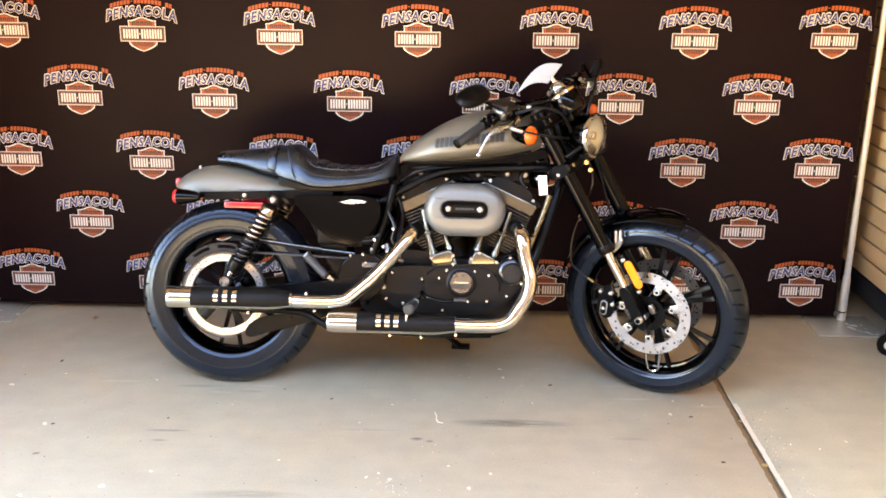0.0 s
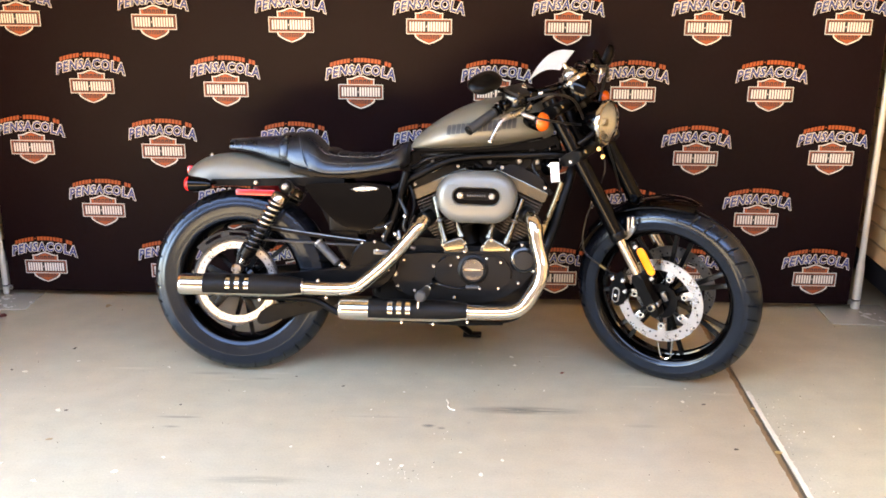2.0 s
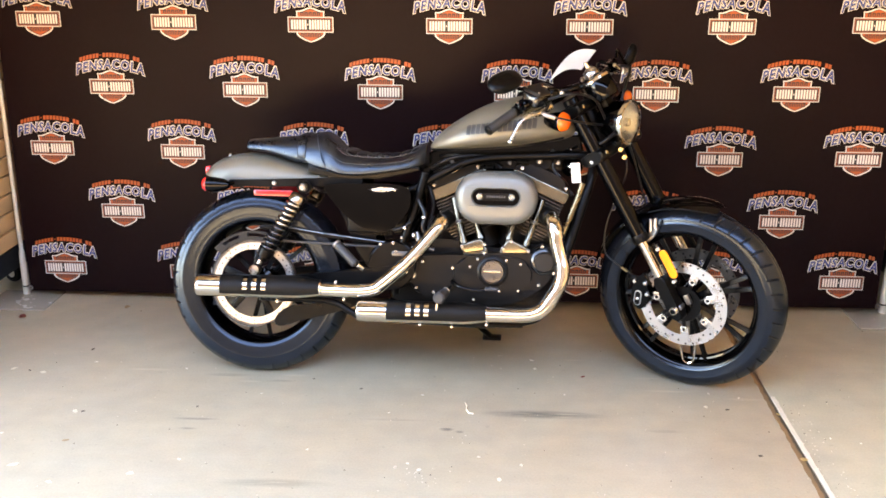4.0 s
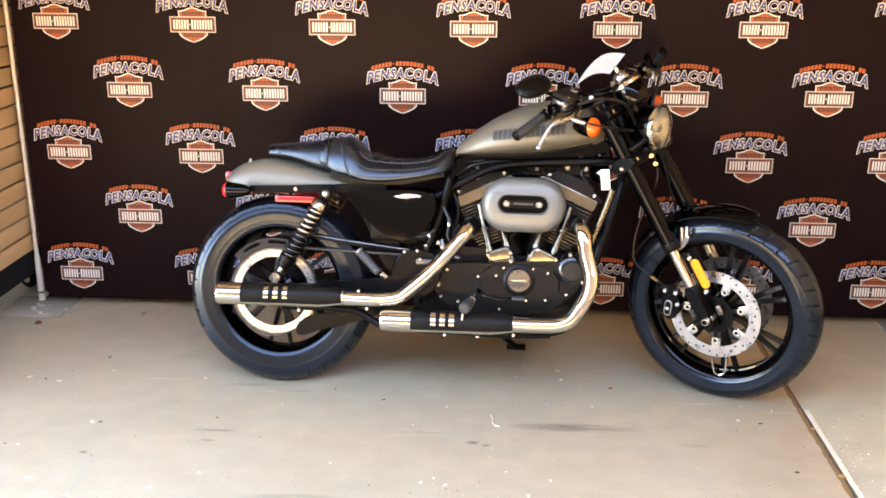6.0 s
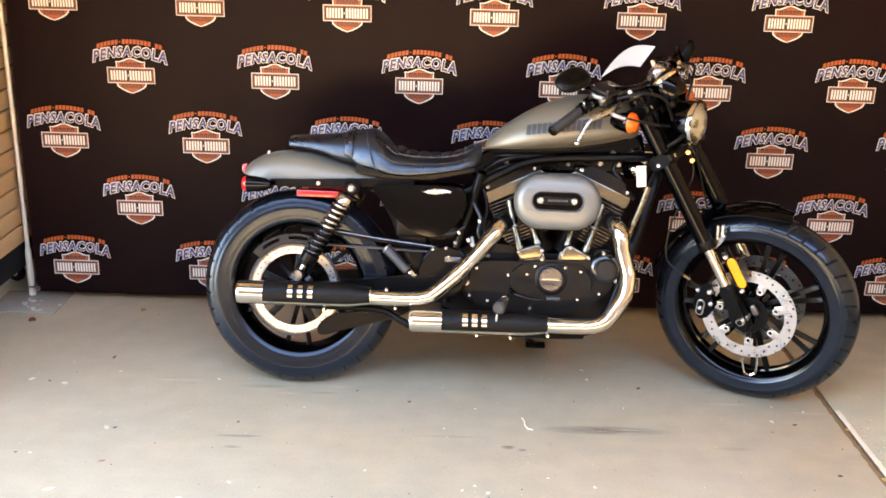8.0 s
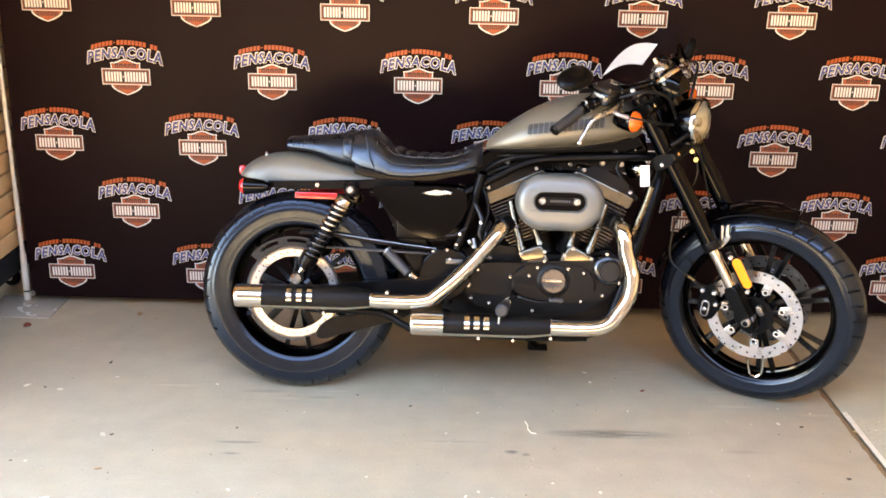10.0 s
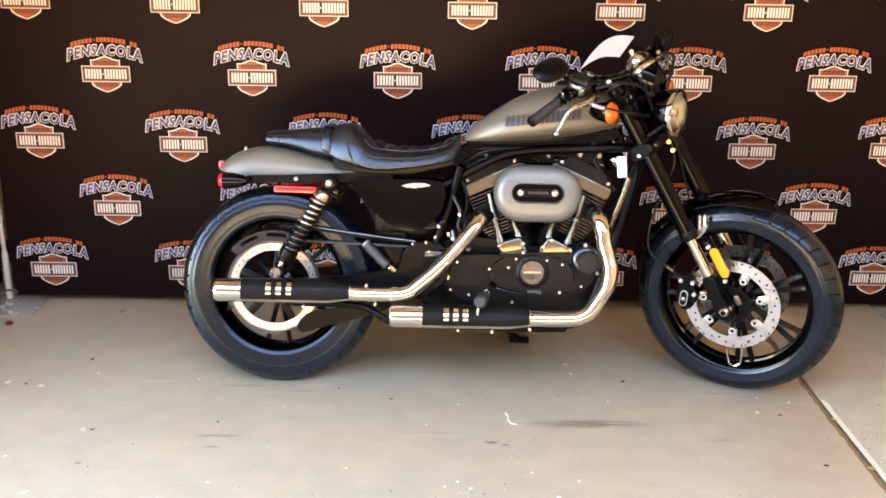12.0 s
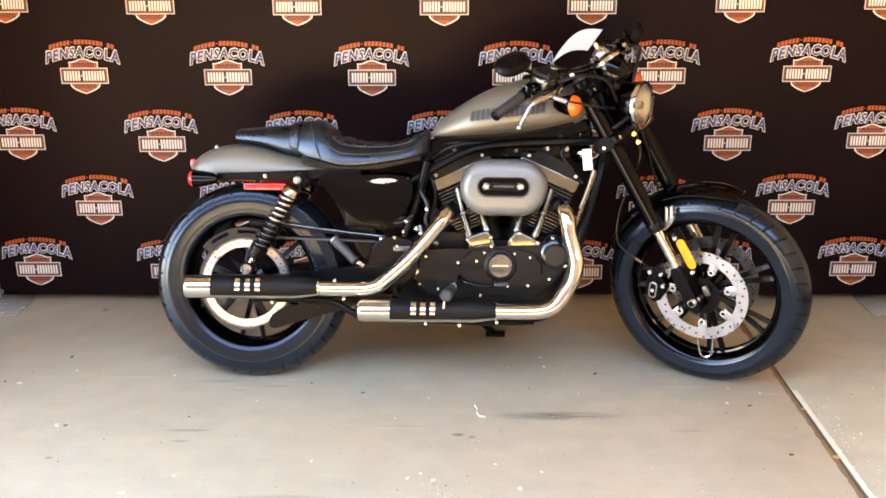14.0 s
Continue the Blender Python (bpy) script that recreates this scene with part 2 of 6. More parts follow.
JOINT = material("joint_filler", (0.10, 0.065, 0.035), 0.6, vary=0.5, scale=25, bump=0.5, bump_scale=80)


# ---- mesh helpers ----
def part(name, bm, mat, parent=None, label="", m=None, crease=38.0, smooth=True):
    """Link a bmesh as one mesh object under a thing or a part."""
    if m is not None:
        bm.transform(m)
    bmesh.ops.recalc_face_normals(bm, faces=bm.faces)
    lim = radians(crease)
    for f in bm.faces:
        f.smooth = smooth
    for e in bm.edges:
        e.smooth = len(e.link_faces) == 2 and e.calc_face_angle(0.0) < lim and not any(len(f.verts) > 6 for f in e.link_faces)
    me = bpy.data.meshes.new(name)
    bm.to_mesh(me)
    bm.free()
    for x in (mat if isinstance(mat, (list, tuple)) else (mat,)):
        me.materials.append(x)
    ob = new(name, me)
    if parent is not None:
        ob.parent = parent
    if label:
        ob["label"] = label
    return ob


def empty(name, m=None, label="", category="", group="", kind=""):
    ob = new(name)
    if m is not None:
        ob.matrix_world = m
    return tagged(ob, label, category, group, kind)


def box(size, at=(0, 0, 0), bevel=0.0, m=None, bm=None, segs=2):
    b = bm or bmesh.new()
    r = bmesh.ops.create_cube(b, size=1.0, matrix=Matrix.Translation(at) @ (m or Matrix()) @ Matrix.Diagonal((*size, 1)))
    if bevel:
        edges = list({e for v in r["verts"] for e in v.link_edges})
        bmesh.ops.bevel(b, geom=edges, offset=bevel, segments=segs, profile=0.5, affect="EDGES")
    return b


def axis_matrix(a, b):
    a, b = Vector(a), Vector(b)
    return Matrix.Translation(a) @ (b - a).to_track_quat("Z", "Y").to_matrix().to_4x4(), (b - a).length


def lathe(profile, segs=48, m=None, bm=None, closed=False):
    """Turn (radius, height) points round z."""
    b = bm or bmesh.new()
    m = m or Matrix()
    rings = []
    for r, h in profile:
        if r < 1e-6:
            rings.append([b.verts.new(m @ Vector((0, 0, h)))])
        else:
            rings.append([b.verts.new(m @ Vector((r * math.cos(2 * math.pi * k / segs), r * math.sin(2 * math.pi * k / segs), h))) for k in range(segs)])
    pairs = list(zip(rings, rings[1:])) + ([(rings[-1], rings[0])] if closed else [])
    for p, q in pairs:
        for k in range(segs):
            k2 = (k + 1) % segs
            vs = [p[k % len(p)], p[k2 % len(p)], q[k2 % len(q)], q[k % len(q)]]
            vs = [v for i, v in enumerate(vs) if v not in vs[:i]]
            if len(vs) > 2:
                b.faces.new(vs)
    return b


def cyl(a, b, r, r2=None, bevel=0.0015, segs=24, bm=None):
    """A solid round bar from a to b with softened ends."""
    m, ln = axis_matrix(a, b)
    r2 = r if r2 is None else r2
    e = min(bevel, r * 0.5, r2 * 0.5, ln * 0.4)
    return lathe([(0, 0), (r - e, 0), (r, e), (r2, ln - e), (r2 - e, ln), (0, ln)], segs, m, bm)


def glide(points, steps=8):
    """A smooth line through points (Catmull-Rom)."""
    p = [Vector(q) for q in points]
    p = [2 * p[0] - p[1], *p, 2 * p[-1] - p[-2]]
    out = []
    for a, b, c, d in zip(p, p[1:], p[2:], p[3:]):
        for k in range(steps):
            t = k / steps
            out.append(0.5 * ((2 * b) + (c - a) * t + (2 * a - 5 * b + 4 * c - d) * t * t + (3 * b - a - 3 * c + d) * t ** 3))
    return out + [p[-2]]


def tube(points, r, segs=12, steps=8, bm=None, smooth=True):
    """A round tube along a line; r is a number or a list of radii spread along it."""
    b = bm or bmesh.new()
    line = glide(points, steps) if smooth else [Vector(q) for q in points]
    n = len(line)
    rad = (lambda k: r) if isinstance(r, (int, float)) else (lambda k: float(np.interp(k / (n - 1), np.linspace(0, 1, len(r)), r)))
    way = (line[1] - line[0]).normalized()
    side = way.orthogonal().normalized()
    rings = []
    for k, c in enumerate(line):
        w = (line[min(k + 1, n - 1)] - line[max(k - 1, 0)]).normalized()
        side = (side - w * side.dot(w)).normalized()
        up = w.cross(side)
        rings.append([b.verts.new(c + rad(k) * (math.cos(a) * side + math.sin(a) * up)) for a in (2 * math.pi * j / segs for j in range(segs))])
    for p, q in zip(rings, rings[1:]):
        for j in range(segs):
            b.faces.new((p[j], p[(j + 1) % segs], q[(j + 1) % segs], q[j]))
    b.faces.new(rings[0][::-1])
    b.faces.new(rings[-1])
    return b


def prism(outline, y0, y1, bevel=0.0, bm=None, segs=2):
    """An x-z outline drawn out from y0 to y1, with softened rims."""
    b = bm or bmesh.new()
    lo = [b.verts.new((x, y0, z)) for x, z in outline]
    hi = [b.verts.new((x, y1, z)) for x, z in outline]
    n = len(outline)
    caps = [b.faces.new(lo), b.faces.new(hi[::-1])]
    for k in range(n):
        b.faces.new((lo[k], hi[k], hi[(k + 1) % n], lo[(k + 1) % n]))
    if bevel:
        edges = list({e for f in caps for e in f.edges})
        bmesh.ops.bevel(b, geom=edges, offset=bevel, segments=segs, profile=0.5, affect="EDGES")
    return b


def rounded(points, steps=6):
    """A closed smooth outline through x-z points."""
    p = [Vector((x, z)) for x, z in points]
    n, out = len(p), []
    for k in range(n):
        a, b, c, d = p[k - 1], p[k], p[(k + 1) % n], p[(k + 2) % n]
        for j in range(steps):
            t = j / steps
            q = 0.5 * ((2 * b) + (c - a) * t + (2 * a - 5 * b + 4 * c - d) * t * t + (3 * b - a - 3 * c + d) * t ** 3)
            out.append((q.x, q.y))
    return out


def stadium(cx, cz, hw, hh, n=14):
    out = []
    for side in (1, -1):
        for k in range(n + 1):
            a = -math.pi / 2 + math.pi * k / n
            out.append((cx + side * (hw - hh + hh * math.cos(a)), cz + side * hh * math.sin(a)))
    return out


def loft(stations, segs=32, power=2.6, bm=None, drop=0.0, cols=40, dimple=None):
    """Skin superellipse sections along x: stations of (x, bottom, top, half width). drop moves the widest line down (minus) or up."""
    b = bm or bmesh.new()
    st = np.array(stations, float)
    xs = np.interp(np.linspace(0, 1, cols), np.linspace(0, 1, len(st)), st[:, 0])
    vals = []
    for k in (1, 2, 3):
        line = glide([(x, v, 0) for x, v in zip(st[:, 0], st[:, k])], 12)
        vals.append(np.interp(xs, [q.x for q in line], [q.y for q in line]))
    rings = []
    for x, lo, hi, hw in zip(xs, *vals):
        ring = []
        mid = (lo + hi) / 2 + drop * (hi - lo)
        for j in range(segs):
            a = 2 * math.pi * j / segs
            c, s = math.cos(a), math.sin(a)
            y = hw * math.copysign(abs(c) ** (2 / power), c)
            zz = math.copysign(abs(s) ** (2 / power), s)
            z = mid + zz * ((hi - mid) if zz > 0 else (mid - lo))
            v = Vector((x, y, z))
            if dimple:
                v = dimple(v, zz)
            ring.append(b.verts.new(v))
        rings.append(ring)
    for p, q in zip(rings, rings[1:]):
        for j in range(segs):
            b.faces.new((p[j], p[(j + 1) % segs], q[(j + 1) % segs], q[j]))
    b.faces.new(rings[0][::-1])
    b.faces.new(rings[-1])
    return b


# ---- the bay: floor, with unseen walls, ceiling and yard that shape the light ----
def slab(name, x0, x1, y0, y1, z0, z1, mat, bevel=0.0, **tags):
    ob = part(name, box((x1 - x0, y1 - y0, z1 - z0), ((x0 + x1) / 2, (y0 + y1) / 2, (z0 + z1) / 2), bevel), mat)
    return tagged(ob, **tags)


WX, EX, SY, H = -3.3, 3.0, -3.0, 3.1      # west and east walls, front edge of the slab, ceiling height
FW, FE = 2.05, 0.95                        # front edge of the unseen roof at the west and the east wall
LINTEL = 2.50                              # height of the bay front below the unseen lintel that cuts the sky
floor_ob = slab("floor", WX, EX, SY, 5.0, -0.20, -0.006, JOINT, label="grey sealed concrete floor with a dirty saw-cut joint", category="floor", kind="structure")
for x0, x1 in ((WX, JX - 0.017), (JX + 0.004, EX)):
    part("slab", box((x1 - x0, 5.0 - SY, 0.05), ((x0 + x1) / 2, (5.0 + SY) / 2, -0.025), 0.004), CONCRETE, floor_ob, "cloudy grey concrete slab with scuffs")



def ragged_strip(x0, x1, y0, y1, z, jitter, seed):
    """A thin strip along y with crumbling edges."""
    r, b = random.Random(seed), bmesh.new()
    rows, n = [], int((y1 - y0) / 0.02)
    for k in range(n + 1):
        y = y0 + (y1 - y0) * k / n
        a, c = x0 + r.uniform(-1, 1) * jitter, x1 + r.uniform(-1, 1) * jitter
        rows.append([b.verts.new((x, y, h)) for x, h in ((a, z - 0.004), (a, z), (c, z), (c, z - 0.004))])
    for p, q in zip(rows, rows[1:]):
        for j in range(3):
            b.faces.new((p[j], p[j + 1], q[j + 1], q[j]))
    return b


part("joint_lip", ragged_strip(JX + 0.0035, JX + 0.0175, SY, 3.18, 0.0021, 0.0016, 3), PALE_LIP, floor_ob, "pale chipped edge beside the joint")
part("joint_stain", ragged_strip(JX - 0.0240, JX - 0.0150, SY, 5.0, 0.0008, 0.0028, 4), RUST_STAIN, floor_ob, "rusty edge of the joint")
part("joint_dirt", ragged_strip(JX - 0.0165, JX - 0.0080, SY, 5.0, -0.0022, 0.0030, 5), RUST_STAIN, floor_ob, "brown dirt packed in the joint")
slab("wall_north", WX, EX + 0.15, 5.0, 5.15, -0.1, H, PLASTER, label="plain painted wall behind the backdrop", category="wall", kind="structure")
# side walls out of view, added to block light from left and right
slab("unseen_wall_west", WX - 0.15, WX, FW, 5.15, -0.1, H, PLASTER, label="unseen plain side wall added to block light", category="wall", kind="structure")
slab("unseen_wall_east", EX, EX + 0.15, -3.0, 5.0, -0.1, H, LOW_BOUNCE_PLASTER, label="unseen plain side wall added to block light", category="wall", kind="structure")


def upright(outline, z0, z1):
    """A plan outline drawn up from z0 to z1."""
    b = bmesh.new()
    lo, hi = ([b.verts.new((x, y, z)) for x, y in outline] for z in (z0, z1))
    b.faces.new(lo)
    b.faces.new(hi)
    for k in range(len(lo)):
        b.faces.new((lo[k], lo[(k + 1) % len(lo)], hi[(k + 1) % len(lo)], hi[k]))
    return b


# roof and lintel out of view, added to cut off the high sky
tagged(part("ceiling", upright([(WX - 0.15, FW), (EX + 0.15, FE), (EX + 0.15, 5.15), (WX - 0.15, 5.15)], H, H + 0.18), CEILING), "unseen plain ceiling with a slanted front edge, added to shade the bay", "ceiling", kind="structure")
tagged(part("lintel", upright([(WX - 0.15, FW), (EX + 0.15, FE), (EX + 0.15, FE + 0.18), (WX - 0.15, FW + 0.18)], LINTEL, H - 0.002), PLASTER), "unseen plain lintel added to cut off the high sky", "lintel", kind="structure")
# added ground out of view: dark parts calm reflections, the pale strip bounces light
yard = part("ground", box((400, 400, 0.1), (0, 0, -0.26)), ASPHALT)
tagged(yard, "unseen dark ground added round the bay to keep reflections dark", "ground", kind="structure")
slab("pavement", -6.5, WX - 0.15, -6.0, 5.0, -0.21, -0.004, ASPHALT, label="unseen dark ground strip added to keep bounced light low", category="pavement", kind="structure")
slab("bounce_strip_east", EX + 0.15, 6.5, -6.0, 5.0, -0.21, -0.004, APRON, label="unseen pale ground strip added to bounce light", category="pavement", kind="structure")
# out of view: added to block low sky and give dark reflections
slab("unseen_wall_south", -9.0, 9.0, -6.3, -6.0, -0.2, 6.0, FAR_WALL, label="unseen dark brown wall added to block low sky and darken reflections", category="wall", kind="structure")


# ---- the printed backdrop ----
BY = 4.0            # plane of the cloth
BX0, BX1 = -2.04, 1.672
BTOP, BBOT = 2.40, 0.034
SX, SZ, X0, Z0 = 0.5619, 0.26865, -1.29786, 1.39717


def sag(x):
    return 0.0055 * (x + 0.2) ** 2


def cloth():
    b = bmesh.new()
    nx, nz = 120, 70
    rows = []
    for j in range(nz + 1):
        row = []
        for i in range(nx + 1):
            u, w = i / nx, j / nz
            x = BX0 + (BX1 - BX0) * u
            z = BBOT + (BTOP - BBOT) * w + sag(x) * (1 - w) * 0.6
            y = 0.0022 * noise.noise((x * 2.2, z * 0.9, 3.1)) + 0.0020 * noise.noise((x * 6, z * 1.6, 9.7))
            row.append(b.verts.new((x, BY + 0.004 + y, z)))
        rows.append(row)
    for p, q in zip(rows, rows[1:]):
        for i in range(nx):
            b.faces.new((p[i], p[i + 1], q[i + 1], q[i]))
    back = [[b.verts.new(v.co + Vector((0, 0.0015, 0))) for v in row] for row in rows]
    for p, q in zip(back, back[1:]):
        for i in range(nx):
            b.faces.new((p[i + 1], p[i], q[i], q[i + 1]))
    for r in (0, nz):
        for i in range(nx):
            b.faces.new((rows[r][i], back[r][i], back[r][i + 1], rows[r][i + 1]))
    for c in (0, nx):
        for j in range(nz):
            b.faces.new((rows[j][c], rows[j + 1][c], back[j + 1][c], back[j][c]))
    return b


backdrop = part("backdrop", cloth(), CLOTH)
tagged(backdrop, "black vinyl backdrop printed with repeated orange and blue emblems", "backdrop", kind="structure")
hem = part("hem", box((BX1 - BX0, 0.006, 0.03), ((BX0 + BX1) / 2, BY + 0.012, BBOT + 0.012), 0.002), CLOTH, backdrop, "folded lower hem")


def flat(b, outline, y, slot):
    """A flat printed shape, facing the room, with a hair of thickness."""
    vs = [b.verts.new((x, y, z)) for x, z in outline]
    f = b.faces.new(vs)
    f.material_index = slot
    return f


def arch(x, rise, half):
    return rise * (1 - (x / half) ** 2)


def emblem_mesh():
    """City name on an arch over a shield with a cross bar; brand words stay plain bars."""
    b = bmesh.new()
    ORA, BLU, WHI, BLK = 0, 1, 2, 3

    def shield(g):
        top = [(0.0, 0.1415), (0.012, 0.1385), (0.028, 0.1315), (0.041, 0.1280), (0.0535, 0.1280), (0.0520, 0.118), (0.0520, 0.100)]
        low = [(0.0545, 0.050), (0.0530, 0.041), (0.045, 0.0325), (0.031, 0.0240), (0.015, 0.0165), (0.0, 0.0105)]
        pts = top + low
        out = [(x + g * (1 if x > 0.001 else 0), z + g * (0.9 if z > 0.1 else -0.9 if z < 0.05 else 0)) for x, z in pts]
        return out + [(-x, z) for x, z in out[-2:0:-1]]

    flat(b, shield(0.0042), -0.0030, WHI)
    flat(b, shield(0.0), -0.0034, BLK)
    flat(b, shield(-0.0022), -0.0038, ORA)
    for hw, lo, hi, y, s in ((0.0925, 0.0470, 0.1085, -0.0042, WHI), (0.0895, 0.0498, 0.1057, -0.0046, BLK), (0.0872, 0.0520, 0.1035, -0.0050, ORA),
                             (0.0846, 0.0545, 0.1010, -0.0054, BLK)):
        flat(b, [(-hw, lo), (hw, lo), (hw, hi), (-hw, hi)], y, s)
    # the bar's brand words: plain light strokes
    x = -0.0790
    for k in range(15):
        w = 0.0072 if k != 6 else 0.004
        lo, hi = (0.0590, 0.0965) if k != 6 else (0.0745, 0.0810)
        flat(b, [(x, lo), (x + w, lo), (x + w, hi), (x, hi)], -0.0058, WHI)
        x += w + 0.0038
    # words above and below the bar: plain dark strokes
    for n, half, lo, hi in ((5, 0.042, 0.1115, 0.1275), (6, 0.042, 0.0275, 0.0445)):
        for k in range(n):
            cx = -half + 2 * half * (k + 0.5) / n
            w = 0.78 * half / n
            flat(b, [(cx - w, lo), (cx - w * 0.30, lo), (cx - w * 0.30, hi), (cx - w, hi)], -0.0042, BLK)
            flat(b, [(cx + w * 0.30, lo), (cx + w, lo), (cx + w, hi), (cx + w * 0.30, hi)], -0.0042, BLK)
            flat(b, [(cx - w * 0.30, hi - 0.004), (cx + w * 0.30, hi - 0.004), (cx + w * 0.30, hi), (cx - w * 0.30, hi)], -0.0042, BLK)
    # brand line over the arch: orange strokes
    for k in range(18):
        if k == 15:
            continue
        x0 = -0.127 + 0.254 * k / 18 + 0.001
        w = 0.0112
        for a0, a1, lo, hi in ((x0, x0 + w, 0.0, 0.0172),):
            za, zb = arch(a0, 0.026, 0.14) + 0.1735, arch(a1, 0.026, 0.14) + 0.1735
            if k == 6:
                flat(b, [(a0 + 0.002, za + 0.007), (a1 - 0.002, zb + 0.007), (a1 - 0.002, zb + 0.011), (a0 + 0.002, za + 0.011)], -0.0034, ORA)
                continue
            flat(b, [(a0, za), (a1, zb), (a1 + 0.0015, zb + hi), (a0 + 0.0015, za + hi)], -0.0034, ORA)

    # the city's name in letters, bent over the arch
    for fat, y, slot, dx, dz in ((0.082, -0.0030, WHI, 0.0, 0.0), (0.034, -0.0033, BLK, 0.0006, -0.0008), (0.012, -0.0037, BLU, 0.0, 0.0)):
        cu = bpy.data.curves.new("words", "FONT")
        cu.body, cu.align_x, cu.size, cu.offset, cu.resolution_u, cu.space_character = "PENSACOLA", "CENTER", 1.0, fat, 2, 1.16
        tmp = bpy.data.objects.new("words", cu)
        scene.collection.objects.link(tmp)
        me = tmp.evaluated_get(bpy.context.evaluated_depsgraph_get()).to_mesh()
        half = 0.135
        kx = half / 2.95
        for poly in me.polygons:
            vs = []
            for i in poly.vertices:
                c = me.vertices[i].co
                x = c.x * kx
                z = c.y * 0.0525 * (1.0 + 0.15 * (abs(x) / half) ** 2) + 0.1262 + arch(x, 0.026, 0.145)
                vs.append(b.verts.new((x + dx + 0.008 * (c.y - 0.35), y, z + dz)))
            try:
                b.faces.new(vs).material_index = slot
            except ValueError:
                pass
        bpy.data.objects.remove(tmp)
        bpy.data.curves.remove(cu)
    bmesh.ops.remove_doubles(b, verts=b.verts, dist=1e-6)
    me = bpy.data.meshes.new("printed_emblem")
    for f in b.faces:
        f.normal_update()
        if f.normal.y > 0:
            f.normal_flip()
    b.to_mesh(me)
    b.free()
    for x in (ORANGE_INK, BLUE_INK, WHITE_INK, BLACK_INK):
        me.materials.append(x)
    return me


EMBLEM = emblem_mesh()
for j in range(-3, 6):
    for c in range(-4, 13):
        if (j + c) % 2 == 0:
            continue
        x = X0 + c * SX / 2 - 0.0015 * (j - 3)
        z = Z0 - j * SZ + sag(x)
        if BX0 + 0.02 < x - 0.02 and x + 0.02 < BX1 and z + 0.22 < BTOP and (BX0 + 0.13 < x < BX1 - 0.13):
            ob = new("printed_emblem", EMBLEM)
            ob.location = (x, BY - 0.001, z + 0.003)
            ob.parent = backdrop


# ---- backdrop stands ----
def stand(x, lean, x0, x1, r):
    st = empty("backdrop_stand", Matrix.Translation((x, BY + 0.035, 0)), "pale grey pole stand on a square steel plate", "stand", "stands holding the backdrop")
    part("pole", tube([(0, 0, 0.19), (0, 0, 0.9), (lean, 0, 2.45)], r, 20, 6), POLE_PAINT, st)
    part("sleeve", lathe([(r + 0.0045, 0.007), (r + 0.0050, 0.010), (r + 0.0045, 0.150), (r + 0.0035, 0.200), (r + 0.0005, 0.215), (0.005, 0.215), (0.005, 0.007)], 24, closed=True), POLE_PAINT, st, "ivory lower sleeve of the pole")
    part("sleeve_ring", lathe([(r + 0.0046, 0.044), (r + 0.0056, 0.045), (r + 0.0056, 0.048), (r + 0.0046, 0.049)], 24, closed=True), SATIN_BLACK, st)
    part("base_plate", box((abs(x1 - x0), 0.235, 0.006), ((x0 + x1) / 2 - x, -0.076, 0.004), 0.0018), PLATE, st, "thin grey steel base plate")
    s = -1 if x > 0 else 1
    part("eyelet", lathe([(0.005, -0.002), (0.011, -0.002), (0.011, 0.002), (0.005, 0.002)], 20, Matrix.Translation((s * 0.040, -0.040, 0.050)) @ Matrix.Rotation(radians(90), 4, "X"), closed=True), DULL_STEEL, st, "steel grommet ring")
    part("strap", tube([(s * 0.032, -0.036, 0.050), (s * 0.015, -0.022, 0.047), (-s * 0.004, -0.020, 0.046)], 0.0022, 8), CABLE, st)
    return st


stand(1.716, 0.010, 1.552, 1.840, 0.0142)
stand(-2.075, -0.004, -2.190, -1.912, 0.0095)
tagged(part("crossbar", cyl((-2.08, BY + 0.035, 2.43), (1.72, BY + 0.035, 2.43), 0.016), POLE_PAINT), "aluminium crossbar holding the backdrop's top edge", "crossbar")


